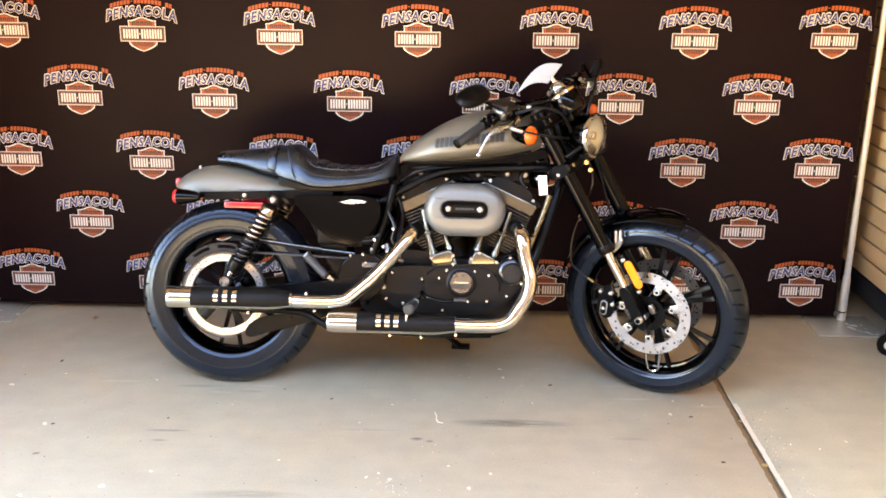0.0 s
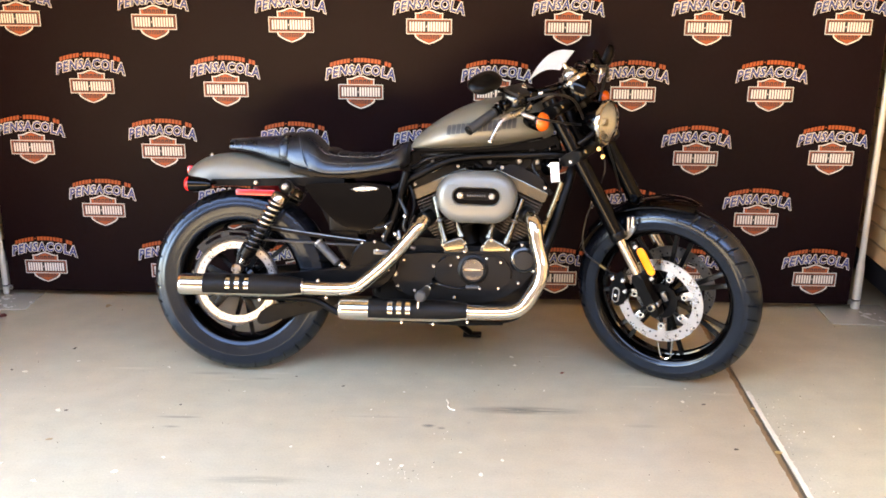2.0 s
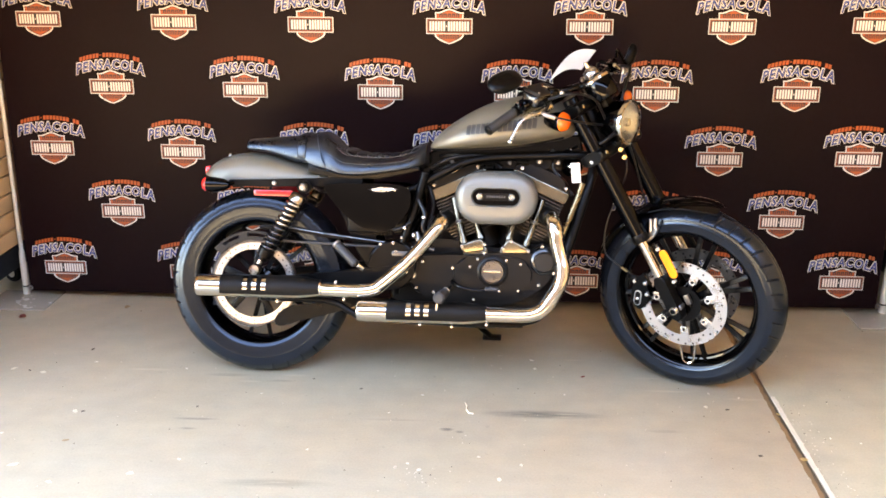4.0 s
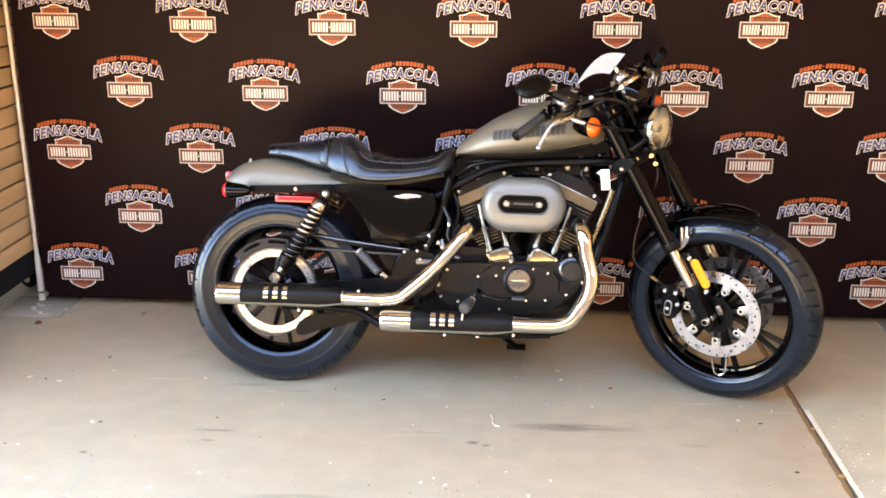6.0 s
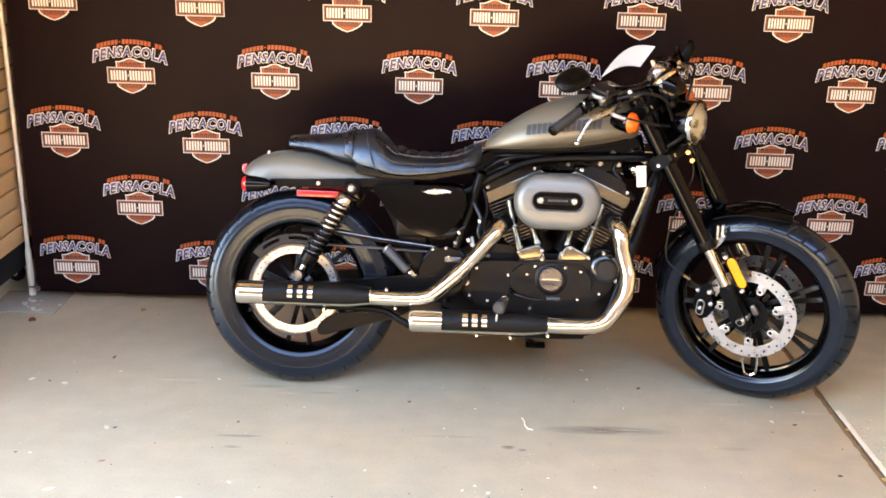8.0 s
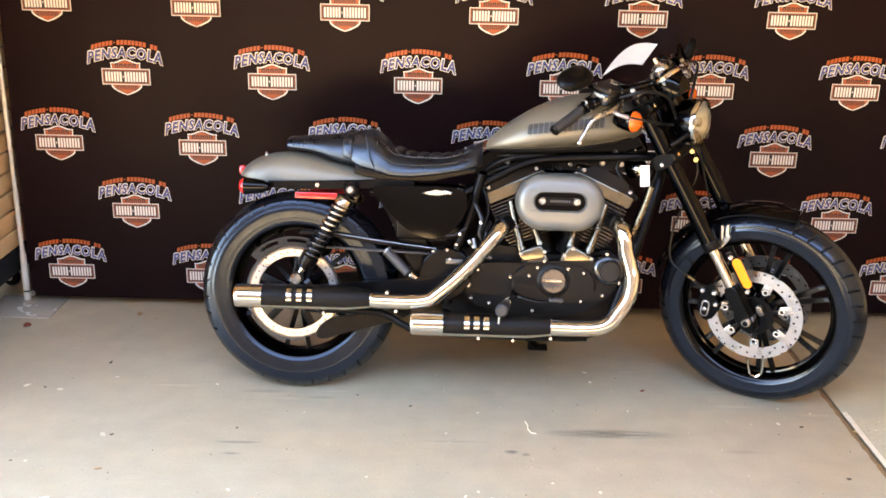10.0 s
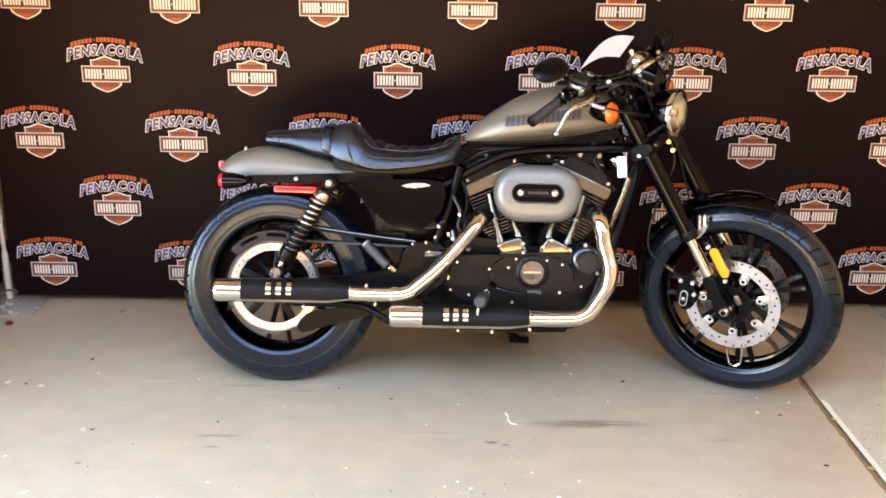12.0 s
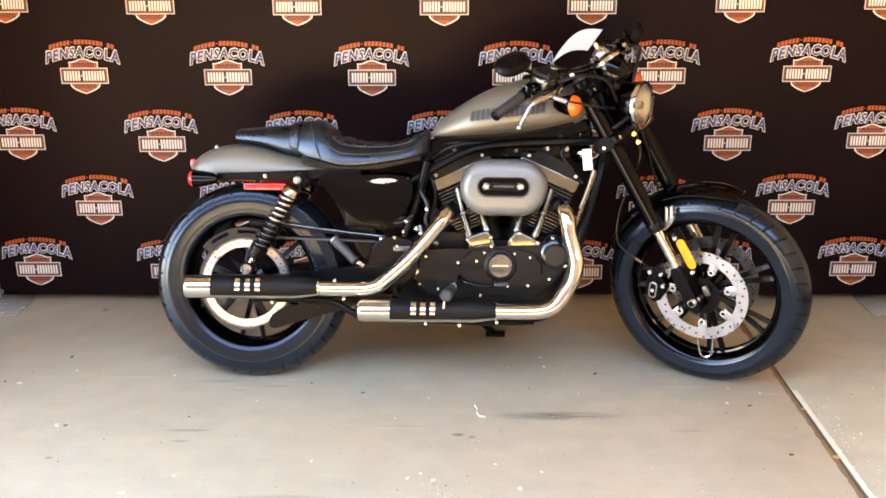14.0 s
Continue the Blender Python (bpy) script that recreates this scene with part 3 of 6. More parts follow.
# ---- slat display walls on castors ----
def slat_wall(x, side, y0, y1, zb, pitch, castors):
    """A rolling display wall of maple slats, its face towards the room's middle. side: +1 stands at the east."""
    w = empty("slat_display", Matrix.Translation((x, 0, 0)), "maple slat display wall on a black wheeled base", "display wall", "rolling slat displays")
    n = int((2.30 - zb) / pitch)
    part("core", box((0.03, y1 - y0 - 0.01, n * pitch), (side * 0.035, (y0 + y1) / 2, zb + n * pitch / 2), 0.003), BASE_BLACK, w, "dark backing board")
    gap = 0.0085
    for k in range(n):
        part("slat", box((0.018, y1 - y0, pitch - gap), (side * 0.010, (y0 + y1) / 2, zb + (k + 0.5) * pitch), 0.003), SLAT, w)
    part("kick_board", box((0.16, y1 - y0, 0.10), (side * 0.082, (y0 + y1) / 2, zb - 0.052), 0.004), BASE_BLACK, w)
    for cx, cy, r in castors:
        wh = part("castor", lathe([(0, -0.014), (r - 0.012, -0.014), (r - 0.004, -0.013), (r, -0.008), (r, 0.008), (r - 0.004, 0.013), (r - 0.012, 0.014), (0, 0.014)], 28,
                                  Matrix.Translation((cx - x, cy, r)) @ Matrix.Rotation(radians(72), 4, "Z") @ Matrix.Rotation(radians(90), 4, "Y")), SATIN_BLACK, w, "black swivel castor")
        part("castor_hub", lathe([(0, -0.017), (r * 0.42, -0.016), (r * 0.46, 0.0), (r * 0.42, 0.016), (0, 0.017)], 20,
                                 Matrix.Translation((cx - x, cy, r)) @ Matrix.Rotation(radians(72), 4, "Z") @ Matrix.Rotation(radians(90), 4, "Y")), POLE_PAINT, wh)
        part("fork", box((0.030, 0.044, zb - 0.10 - 1.55 * r), (cx - x, cy, (zb - 0.10 + 1.6 * r) / 2 + r * 0.25), 0.004), BASE_BLACK, wh)
        part("mount", box((abs(cx - x) + 0.06, 0.05, 0.008), ((cx - x) / 2 + side * 0.02, cy, zb - 0.106), 0.002), BASE_BLACK, wh)
    return w


# near ends are added length out of view, shading floor and backdrop
slat_wall(1.799, 1, 1.40, 4.75, 0.1985, 0.0814, ((1.768, 3.655, 0.047), (1.85, 4.60, 0.047)))
slat_wall(-2.101, -1, 2.85, 4.75, 0.226, 0.0808, ((-2.215, 4.21, 0.044), (-2.17, 3.05, 0.044)))


# ---- grit and leaf scraps on the floor ----
rnd = random.Random(11)
DARK_CRUMB = material("dark_crumb", (0.10, 0.08, 0.06), 0.8, vary=0.3, scale=60)
RED_LEAF = material("red_dry_leaf", (0.26, 0.055, 0.03), 0.7, vary=0.3, scale=60)
GOLD_LEAF = material("golden_dry_leaf", (0.60, 0.40, 0.14), 0.6, vary=0.3, scale=60)
SCRAPS = {"leaf_scrap": (LEAF, "curled brown dry leaf scrap on the concrete", "leaf"), "red_leaf": (RED_LEAF, "small red-brown dry leaf on the concrete", "leaf"),
          "golden_leaf": (GOLD_LEAF, "golden dry leaf caught in the floor joint", "leaf"), "paint_flake": (GRIT, "pale flake of grit on the concrete", "debris"),
          "dark_crumb": (DARK_CRUMB, "dark crumb of dirt on the concrete", "debris")}


def scrap(name, x, y, r):
    b = bmesh.new()
    n = 9
    ph, el = rnd.uniform(0, 6.28), rnd.uniform(0.45, 0.8)
    vs = []
    for k in range(n):
        a, q = 6.283 * k / n, r * rnd.uniform(0.7, 1.1)
        u, v = q * math.cos(a), q * el * math.sin(a)
        vs.append(b.verts.new((u * math.cos(ph) - v * math.sin(ph), u * math.sin(ph) + v * math.cos(ph), 0.0006 + rnd.uniform(0.02, 0.25) * r)))
    c = b.verts.new((0, 0, 0.0010 + 0.35 * r))
    for k in range(n):
        b.faces.new((vs[k], vs[(k + 1) % n], c))
    bmesh.ops.solidify(b, geom=list(b.faces), thickness=0.0010)
    mat, label, cat = SCRAPS[name]
    tagged(part(name, b, mat, m=Matrix.Translation((x, y, 0.0012))), label, cat, "scraps on the floor")


for x, y, r in ((-1.641, 3.223, 0.014), (-1.764, 3.251, 0.018), (-1.398, 2.924, 0.016), (-1.445, 2.560, 0.019), (-1.067, 2.531, 0.014), (-0.945, 2.624, 0.009), (-1.576, 2.760, 0.007),
                (-1.292, 2.469, 0.014), (-0.220, 3.118, 0.006), (-0.325, 2.976, 0.006), (-0.269, 2.613, 0.009), (-0.232, 2.639, 0.008), (-0.013, 2.693, 0.007), (-0.194, 2.604, 0.010),
                (0.179, 3.441, 0.010), (0.187, 3.364, 0.009), (0.769, 3.084, 0.010), (0.800, 3.190, 0.006), (0.900, 3.160, 0.008), (1.131, 2.879, 0.007), (1.219, 2.851, 0.006), (1.325, 2.906, 0.007),
                (-0.793, 3.097, 0.006), (-0.558, 2.708, 0.006), (0.052, 2.560, 0.010), (0.120, 2.650, 0.008), (-1.120, 3.290, 0.009), (-1.480, 3.330, 0.008), (0.285, 3.150, 0.007)):
    scrap("paint_flake", x, y, r)
for x, y, r in ((-1.540, 3.446, 0.013), (-1.700, 3.240, 0.009), (-1.372, 2.926, 0.008), (-0.991, 2.984, 0.007), (-0.444, 3.157, 0.008), (-0.627, 3.230, 0.006), (0.840, 3.066, 0.009), (0.874, 2.749, 0.008), (-1.620, 2.760, 0.006)):
    scrap("dark_crumb", x, y, r)
scrap("leaf_scrap", -1.348, 2.722, 0.013)
scrap("leaf_scrap", -1.568, 3.905, 0.020)
scrap("red_leaf", -1.971, 3.767, 0.026)
scrap("red_leaf", 0.364, 3.306, 0.011)
for pts, w in (([(-0.066, 3.066), (-0.058, 3.040), (-0.060, 3.015), (-0.052, 2.992), (-0.036, 2.986)], 0.0022),):
    b = bmesh.new()
    rows = []
    for k, (x, y) in enumerate(pts):
        dx, dy = (pts[min(k + 1, len(pts) - 1)][i] - pts[max(k - 1, 0)][i] for i in (0, 1))
        n = w * (0.35 + 0.65 * math.sin(math.pi * (k + 0.6) / (len(pts) + 0.2))) / math.hypot(dx, dy)
        rows.append([b.verts.new((x + q * n * -dy, y + q * n * dx, h)) for q, h in ((-1, 0.0006), (0, 0.0040), (1, 0.0006))])
    for p, q in zip(rows, rows[1:]):
        for j in range(2):
            b.faces.new((p[j], p[j + 1], q[j + 1], q[j]))
    tagged(part("wood_shaving", b, PALE_LIP), "pale curled shaving on the concrete", "debris", "scraps on the floor")
scrap("golden_leaf", 1.006, 3.040, 0.012)
scrap("golden_leaf", 1.004, 2.736, 0.014)

b = bmesh.new()
for k in range(360):
    if k < 26:
        x, y = rnd.gauss(-0.16, 0.07), rnd.gauss(2.56, 0.05)
    elif k < 92:
        x, y = JX + rnd.uniform(0.02, 0.10), rnd.uniform(2.4, 3.1)
    else:
        x, y = rnd.uniform(-1.9, 1.7), rnd.uniform(2.35, 3.9)
    if abs(x - JX + 0.009) < 0.012:
        continue
    r = rnd.uniform(0.0012, 0.0030)
    top = b.verts.new((x + rnd.uniform(-0.3, 0.3) * r, y, 0.0003 + r * 0.9))
    ring = [b.verts.new((x + r * rnd.uniform(0.7, 1.3) * math.cos(6.283 * j / 5), y + r * rnd.uniform(0.7, 1.3) * math.sin(6.283 * j / 5), -0.0002)) for j in range(5)]
    for j in range(5):
        b.faces.new((ring[j], ring[(j + 1) % 5], top)).material_index = 1 if k % 4 == 3 else 0
tagged(part("floor_grit", b, (PALE_LIP, DARK_CRUMB)), "fine sandy grit scattered over the concrete", "grit", kind="stuff")


# ---- the motorcycle ----
BIKE = Matrix.Translation((-0.8445, 3.330, 0)) @ Matrix.Rotation(radians(-3.2), 4, "Z") @ Matrix.Rotation(radians(-10.9), 4, "X")
bike = empty("motorcycle", BIKE, "satin grey and black roadster motorcycle leaning on its side stand", "motorcycle")
RAKE, STEER, WB, RR, RF = radians(29), radians(36), 1.58, 0.339, 0.325
ax_s = Vector((-math.sin(RAKE), 0, math.cos(RAKE)))
ax_p = Vector((math.cos(RAKE), 0, math.sin(RAKE)))
axes = Matrix((ax_p, (0, 1, 0), ax_s)).transposed().to_4x4()
# steered parts: x forward of the fork line, y left, z up the fork, from the front axle
FRONT = Matrix.Translation(Vector((WB, 0, RF)) - 0.03 * ax_p) @ Matrix.Rotation(-STEER, 4, ax_s) @ axes @ Matrix.Translation((0.03, 0, 0))
# the wheel with its discs sits a little less turned and higher in the fork
WHEEL = (Matrix.Translation(Vector((WB, 0, RF)) - 0.03 * ax_p) @ Matrix.Rotation(-radians(30), 4, ax_s) @ axes @ Matrix.Translation((0.031, 0, 0.0153))
         @ Matrix.Diagonal((1.05, 1, 1.05, 1)))
SIDE = Matrix.Rotation(radians(90), 4, "X")      # turns z towards the bike's right


def bp(name, bm, mat, label="", parent=None, crease=38.0):
    return part(name, bm, mat, parent or bike, label, crease=crease)


# the engine, its covers and pipes sit deeper between the frame tubes
EC = Vector((0.880, -0.193, 0.574))
ENGINE = Matrix.Translation(EC + Vector((0.0048, 0.0785, -0.0085))) @ Matrix.Scale(1.024, 4) @ Matrix.Translation(-EC)


def ep(name, bm, mat, label="", parent=None, crease=38.0):
    return part(name, bm, mat, parent or bike, label, m=ENGINE, crease=crease)


def fp(name, bm, mat, label="", parent=None, crease=38.0, at=(0, 0, 0)):
    return part(name, bm, mat, parent or bike, label, m=FRONT @ Matrix.Translation(at), crease=crease)


def wp(name, bm, mat, label="", parent=None, crease=38.0):
    return part(name, bm, mat, parent or bike, label, m=WHEEL, crease=crease)


def tyre(R, hw, rim, grooves):
    """A tyre round y with real tread grooves."""
    b = bmesh.new()
    prof = []
    segs = grooves * 24
    side = R - rim
    for k in range(49):
        a = -1 + 2 * k / 48
        u = abs(a)
        if u < 0.55:
            y, r = hw * 0.93 * (u / 0.55), R - 0.030 * (u / 0.55) ** 2.3
        else:
            v = (u - 0.55) / 0.45
            y = hw * (0.93 + 0.07 * math.sin(v * math.pi * 0.75) - 0.17 * max(0, v - 0.45))
            r = R - 0.030 - (side - 0.030) * v
            y += 0.0016 if 0.80 < v < 0.92 or 0.28 < v < 0.36 else 0.0
        prof.append((math.copysign(y, a), r, a))
    rings = []
    for i in range(segs):
        th = 2 * math.pi * i / segs
        ring = []
        for y, r, a in prof:
            u = abs(a)
            d = 0.0
            if 0.24 < u < 0.57:
                ph = (i / segs * grooves + (u * 0.9) * (1 if a > 0 else -1) + (0.5 if a > 0 else 0)) % 1.0
                if ph < 0.085:
                    d = 0.0045
            if u < 0.03:
                d = 0.003
            ring.append(b.verts.new(((r - d) * math.cos(th), y, (r - d) * math.sin(th))))
        rings.append(ring)
    for i in range(segs):
        p, q = rings[i], rings[(i + 1) % segs]
        for k in range(len(prof) - 1):
            b.faces.new((p[k], p[k + 1], q[k + 1], q[k]))
    return b


def wheel(name, R, hw, rim, m, fixer, label):
    """Tyre, rim, hub and pairs of spokes; the rim and tyre hang under the wheel's hub."""
    hub = fixer(name, lathe([(0.012, -0.085), (0.030, -0.085), (0.034, -0.070), (0.034, -0.045), (0.052, -0.038), (0.052, 0.038), (0.034, 0.045), (0.034, 0.085), (0.012, 0.085)], 36,
                            m @ SIDE, closed=True), GLOSS_BLACK, label)
    t = tyre(R, hw, rim, 34 if name == "rear_wheel" else 38)
    t.transform(m)
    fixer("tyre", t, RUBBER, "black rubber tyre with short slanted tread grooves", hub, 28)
    w = hw * 0.80
    prof = [(rim + 0.002, -w), (rim + 0.008, -w + 0.004), (rim + 0.004, -w + 0.010), (rim - 0.008, -w + 0.014), (rim - 0.014, -w + 0.030), (rim - 0.017, -0.012),
            (rim - 0.017, 0.012), (rim - 0.014, w - 0.030), (rim - 0.008, w - 0.014), (rim + 0.004, w - 0.010), (rim + 0.008, w - 0.004), (rim + 0.002, w),
            (rim - 0.004, w - 0.002), (rim - 0.012, w - 0.014), (rim - 0.019, w - 0.032), (rim - 0.024, 0.014), (rim - 0.024, -0.014), (rim - 0.019, -w + 0.032),
            (rim - 0.012, -w + 0.014), (rim - 0.004, -w + 0.002)]
    fixer("rim", lathe(prof, 96, m @ SIDE, closed=True), GLOSS_BLACK, "gloss black cast rim", hub)
    pairs, start, spread = (5, radians(-92.5), 0.20) if name == "rear_wheel" else (7, radians(-6), 0.115)
    for k in range(pairs):
        for sgn in (-1, 1):
            a0 = 2 * math.pi * k / pairs + start
            a1, a2 = a0 + sgn * spread * 0.85, a0 + sgn * spread
            p1 = Vector((0.045 * math.cos(a1), -0.020 * sgn, 0.045 * math.sin(a1)))
            p2 = Vector(((rim - 0.020) * math.cos(a2), -0.010 * sgn, (rim - 0.020) * math.sin(a2)))
            mm, ln = axis_matrix(p1, p2)
            b = bmesh.new()
            rings = []
            for t_ in (0, 0.12, 0.5, 0.88, 1.0):
                hw_ = 0.011 if t_ in (0, 1.0) else 0.0075
                rings.append([b.verts.new(mm @ Vector((x, y, ln * t_))) for x, y in ((-hw_, -0.008), (hw_, -0.008), (hw_ * 0.6, 0.008), (-hw_ * 0.6, 0.008))])
            for p, q in zip(rings, rings[1:]):
                for j in range(4):
                    b.faces.new((p[j], p[(j + 1) % 4], q[(j + 1) % 4], q[j]))
            b.faces.new(rings[0])
            b.faces.new(rings[-1][::-1])
            bmesh.ops.bevel(b, geom=[e for e in b.edges], offset=0.0012, segments=1, affect="EDGES")
            b.transform(m)
            fixer("spoke", b, SATIN_BLACK, "", hub)
    return hub


rear = wheel("rear_wheel", RR, 0.075, 0.230, Matrix.Translation((0.010, -0.020, RR - 0.0035)), bp, "black cast rear wheel with paired spokes")
front = wheel("front_wheel", RF, 0.060, 0.245, Matrix(), wp, "black cast front wheel with paired spokes")

# rear belt pulley with its polished ring, and the drive belt
PX, PY, PZ = 0.003, -0.104, RR - 0.003      # centre of the pulley
RC = Matrix.Translation((PX, PY, PZ)) @ SIDE
pul = bp("belt_pulley", lathe([(0.125, -0.004), (0.151, -0.004), (0.153, 0.0), (0.151, 0.004), (0.125, 0.004), (0.123, 0.0)], 72, RC, closed=True), DISC_STEEL, "bright machined belt pulley ring")
bp("pulley_teeth", lathe([(0.148, -0.006), (0.1555, -0.006), (0.1555, 0.016), (0.148, 0.016)], 68, Matrix.Translation((0, 0.012, 0)) @ RC, closed=True), DARK_METAL, "", pul)
for k in range(5):
    a = 2 * math.pi * k / 5 + 0.2
    bp("pulley_arm", box((0.10, 0.008, 0.026), bevel=0.003, m=None, at=(0, 0, 0)), SATIN_BLACK, "", pul).data.transform(
        Matrix.Translation((PX + 0.078 * math.cos(a), PY + 0.006, PZ + 0.078 * math.sin(a))) @ Matrix.Rotation(-a, 4, "Y"))
for k in range(36):
    a = 2 * math.pi * k / 36
    c = Vector((PX + 0.138 * math.cos(a), PY - 0.0035, PZ + 0.138 * math.sin(a)))
    bp("pulley_hole", cyl(c, c + Vector((0, -0.0012, 0)), 0.0028, segs=8), SATIN_BLACK, "", pul)
b = bmesh.new()
GR = ((0.159, 0.172), (0.172, 0.184), (0.184, 0.192))
for i in range(46):
    a0, a1 = radians(140 - 1.75 * i), radians(140 - 1.75 * (i + 1))
    for j, (ra, rb) in enumerate(GR):
        if j == 1 and (6 <= i <= 17 or 24 <= i <= 35):
            continue
        b.faces.new([b.verts.new((PX + q * math.cos(a), PY - 0.010, PZ + q * math.sin(a))) for q, a in ((ra, a0), (ra, a1), (rb, a1), (rb, a0))])
bmesh.ops.remove_doubles(b, verts=b.verts, dist=1e-5)
bmesh.ops.recalc_face_normals(b, faces=b.faces)
bmesh.ops.solidify(b, geom=list(b.faces), thickness=0.006)
bp("belt_guard", b, SHIELD, "dark slotted belt guard over the pulley")
FS = Vector((0.50, -0.075, 0.42))                  # gearbox sprocket
R1, R2 = 0.1575, 0.062
b = bmesh.new()
line = []
for k in range(25):
    a = radians(88 + 184 * k / 24)
    line.append(Vector((PX + R1 * math.cos(a), PY + 0.008, PZ + R1 * math.sin(a))))
for k in range(13):
    a = radians(-82 + 172 * k / 12)
    line.append(Vector((FS.x + R2 * math.cos(a), PY + 0.008, FS.z + R2 * math.sin(a))))
ring = []
for c in line:
    ring.append(c)
n = len(ring)
vv = []
for k, c in enumerate(ring):
    d = (ring[(k + 1) % n] - ring[k - 1]).normalized()
    nrm = Vector((d.z, 0, -d.x))
    vv.append([b.verts.new(c + nrm * s + Vector((0, y, 0))) for s, y in ((0, -0.012), (0.006, -0.012), (0.006, 0.012), (0, 0.012))])
for k in range(n):
    p, q = vv[k], vv[(k + 1) % n]
    for j in range(4):
        b.faces.new((p[j], p[(j + 1) % 4], q[(j + 1) % 4], q[j]))
bp("drive_belt", b, SOFT_RUBBER, "black toothed drive belt")
bp("upper_belt_guard", prism([(0.02, 0.545), (0.10, 0.548), (0.30, 0.520), (0.52, 0.500), (0.52, 0.493), (0.30, 0.510), (0.10, 0.535), (0.02, 0.535)], -0.105, -0.06, 0.002), SATIN_BLACK, "slim belt guard with a bright lower edge")
bp("guard_edge", tube([(0.12, -0.107, 0.545), (0.30, -0.107, 0.522), (0.52, -0.107, 0.500)], 0.0014, 8), DULL_STEEL)
bp("lower_belt_guard", prism(rounded([(0.10, 0.185), (0.20, 0.215), (0.34, 0.255), (0.40, 0.285), (0.36, 0.30), (0.22, 0.272), (0.13, 0.255), (0.085, 0.215)], 4), -0.125, -0.10, 0.003), SATIN_BLACK, "matte black lower belt guard")
bp("rear_axle", cyl((0, -0.14, RR), (0, 0.14, RR), 0.013), CHROME, "chrome rear axle")
bp("axle_nut", cyl((0, -0.150, RR), (0, -0.128, RR), 0.021, segs=6), CHROME, "chrome axle nut")
bp("axle_cover", lathe([(0, 0.030), (0.016, 0.028), (0.026, 0.018), (0.030, 0.0), (0.030, -0.012), (0, -0.012)], 28, Matrix.Translation((0.012, -0.142, RR + 0.012)) @ SIDE), CHROME, "domed chrome axle cover")

# swingarm
for y in (-0.125, 0.125):
    bp("swingarm_leg", prism(rounded([(-0.05, RR + 0.02), (-0.05, RR - 0.02), (0.10, RR - 0.032), (0.45, RR + 0.005), (0.56, RR + 0.04), (0.56, RR + 0.09), (0.45, RR + 0.075), (0.10, RR + 0.03)], 3),
                             y - 0.014, y + 0.014, 0.006), SATIN_BLACK, "black steel swingarm")

# shocks: body, coil, mounts
def shock(y, right):
    a, c = Vector((0.020, y, 0.395)), Vector((0.196, y, 0.694))
    d = (c - a).normalized()
    body = bp("shock_absorber", cyl(a + d * 0.04, a + d * 0.30, 0.0195), SATIN_BLACK, "black shock absorber with a bright coil spring")
    pts, turns = [], 10
    m, ln = axis_matrix(a + d * 0.085, a + d * 0.285)
    for k in range(turns * 14 + 1):
        t = k / (turns * 14)
        an = 2 * math.pi * turns * t
        pts.append(m @ Vector((0.0255 * math.cos(an), 0.0255 * math.sin(an), ln * t)))
    cut = int(len(pts) * 0.52)
    bp("coil_spring", tube(pts[cut:], 0.0054, 8, smooth=False), BRONZE, "bright nickel coil spring", body, 80)
    bp("lower_coil", tube(pts[:cut + 1], 0.0054, 8, smooth=False), HOUSING_BLACK, "black lower coil", body, 80)
    bp("spring_seat", cyl(a + d * 0.285, a + d * 0.312, 0.031, 0.028, 0.003), BRONZE, "", body)
    bp("lower_cup", cyl(a + d * 0.055, a + d * 0.088, 0.029, 0.031, 0.003), SATIN_BLACK, "", body)
    bp("damper_rod", cyl(a + d * 0.02, a + d * 0.06, 0.010), CHROME, "", body)
    bp("upper_eye", cyl(c + Vector((0, -0.020, 0)), c + Vector((0, 0.020, 0)), 0.023, bevel=0.004), SATIN_BLACK, "", body)
    bp("lower_eye", cyl(a + Vector((0, -0.020, 0)), a + Vector((0, 0.020, 0)), 0.020, bevel=0.004), SATIN_BLACK, "", body)
    s = -1 if y < 0 else 1
    bp("upper_bolt", cyl(c + Vector((0, s * 0.019, 0)), c + Vector((0, s * 0.034, 0)), 0.0135, 0.011, 0.004), BOLT, "", body)
    bp("lower_bolt", cyl(a + Vector((0, s * 0.019, 0)), a + Vector((0, s * 0.036, 0)), 0.018, 0.013, 0.006), DISC_STEEL, "", body)


shock(-0.150, True)
shock(0.150, False)

# rear fender, struts, lamps
b = bmesh.new()
rings = []
for k in range(34):
    t = k / 33
    x = -0.192 + t * 0.46
    top = float(np.interp(x, [-0.192, -0.183, -0.160, -0.137, -0.09, -0.033, 0.03, 0.085, 0.178, 0.27], [0.735, 0.752, 0.772, 0.785, 0.800, 0.807, 0.803, 0.791, 0.768, 0.740]))
    bot = float(np.interp(x, [-0.192, -0.12, 0.0, 0.1, 0.27], [0.722, 0.708, 0.700, 0.703, 0.722]))
    hw = float(np.interp(x, [-0.192, -0.17, -0.10, 0.0, 0.27], [0.062, 0.080, 0.096, 0.102, 0.104]))
    outer, inner = [], []
    for j in range(19):
        a = math.pi * j / 18
        c, s = math.cos(a), math.sin(a)
        yy, zz = math.copysign(abs(c) ** 0.72, c), abs(s) ** 0.80
        outer.append(b.verts.new((x, -hw * yy, bot + (top - bot) * zz)))
        inner.append(b.verts.new((x, -(hw - 0.004) * yy, bot + (top - bot - 0.004) * zz)))
    rings.append(outer + inner[::-1])
for p, q in zip(rings, rings[1:]):
    for j in range(38):
        b.faces.new((p[j], p[(j + 1) % 38], q[(j + 1) % 38], q[j]))
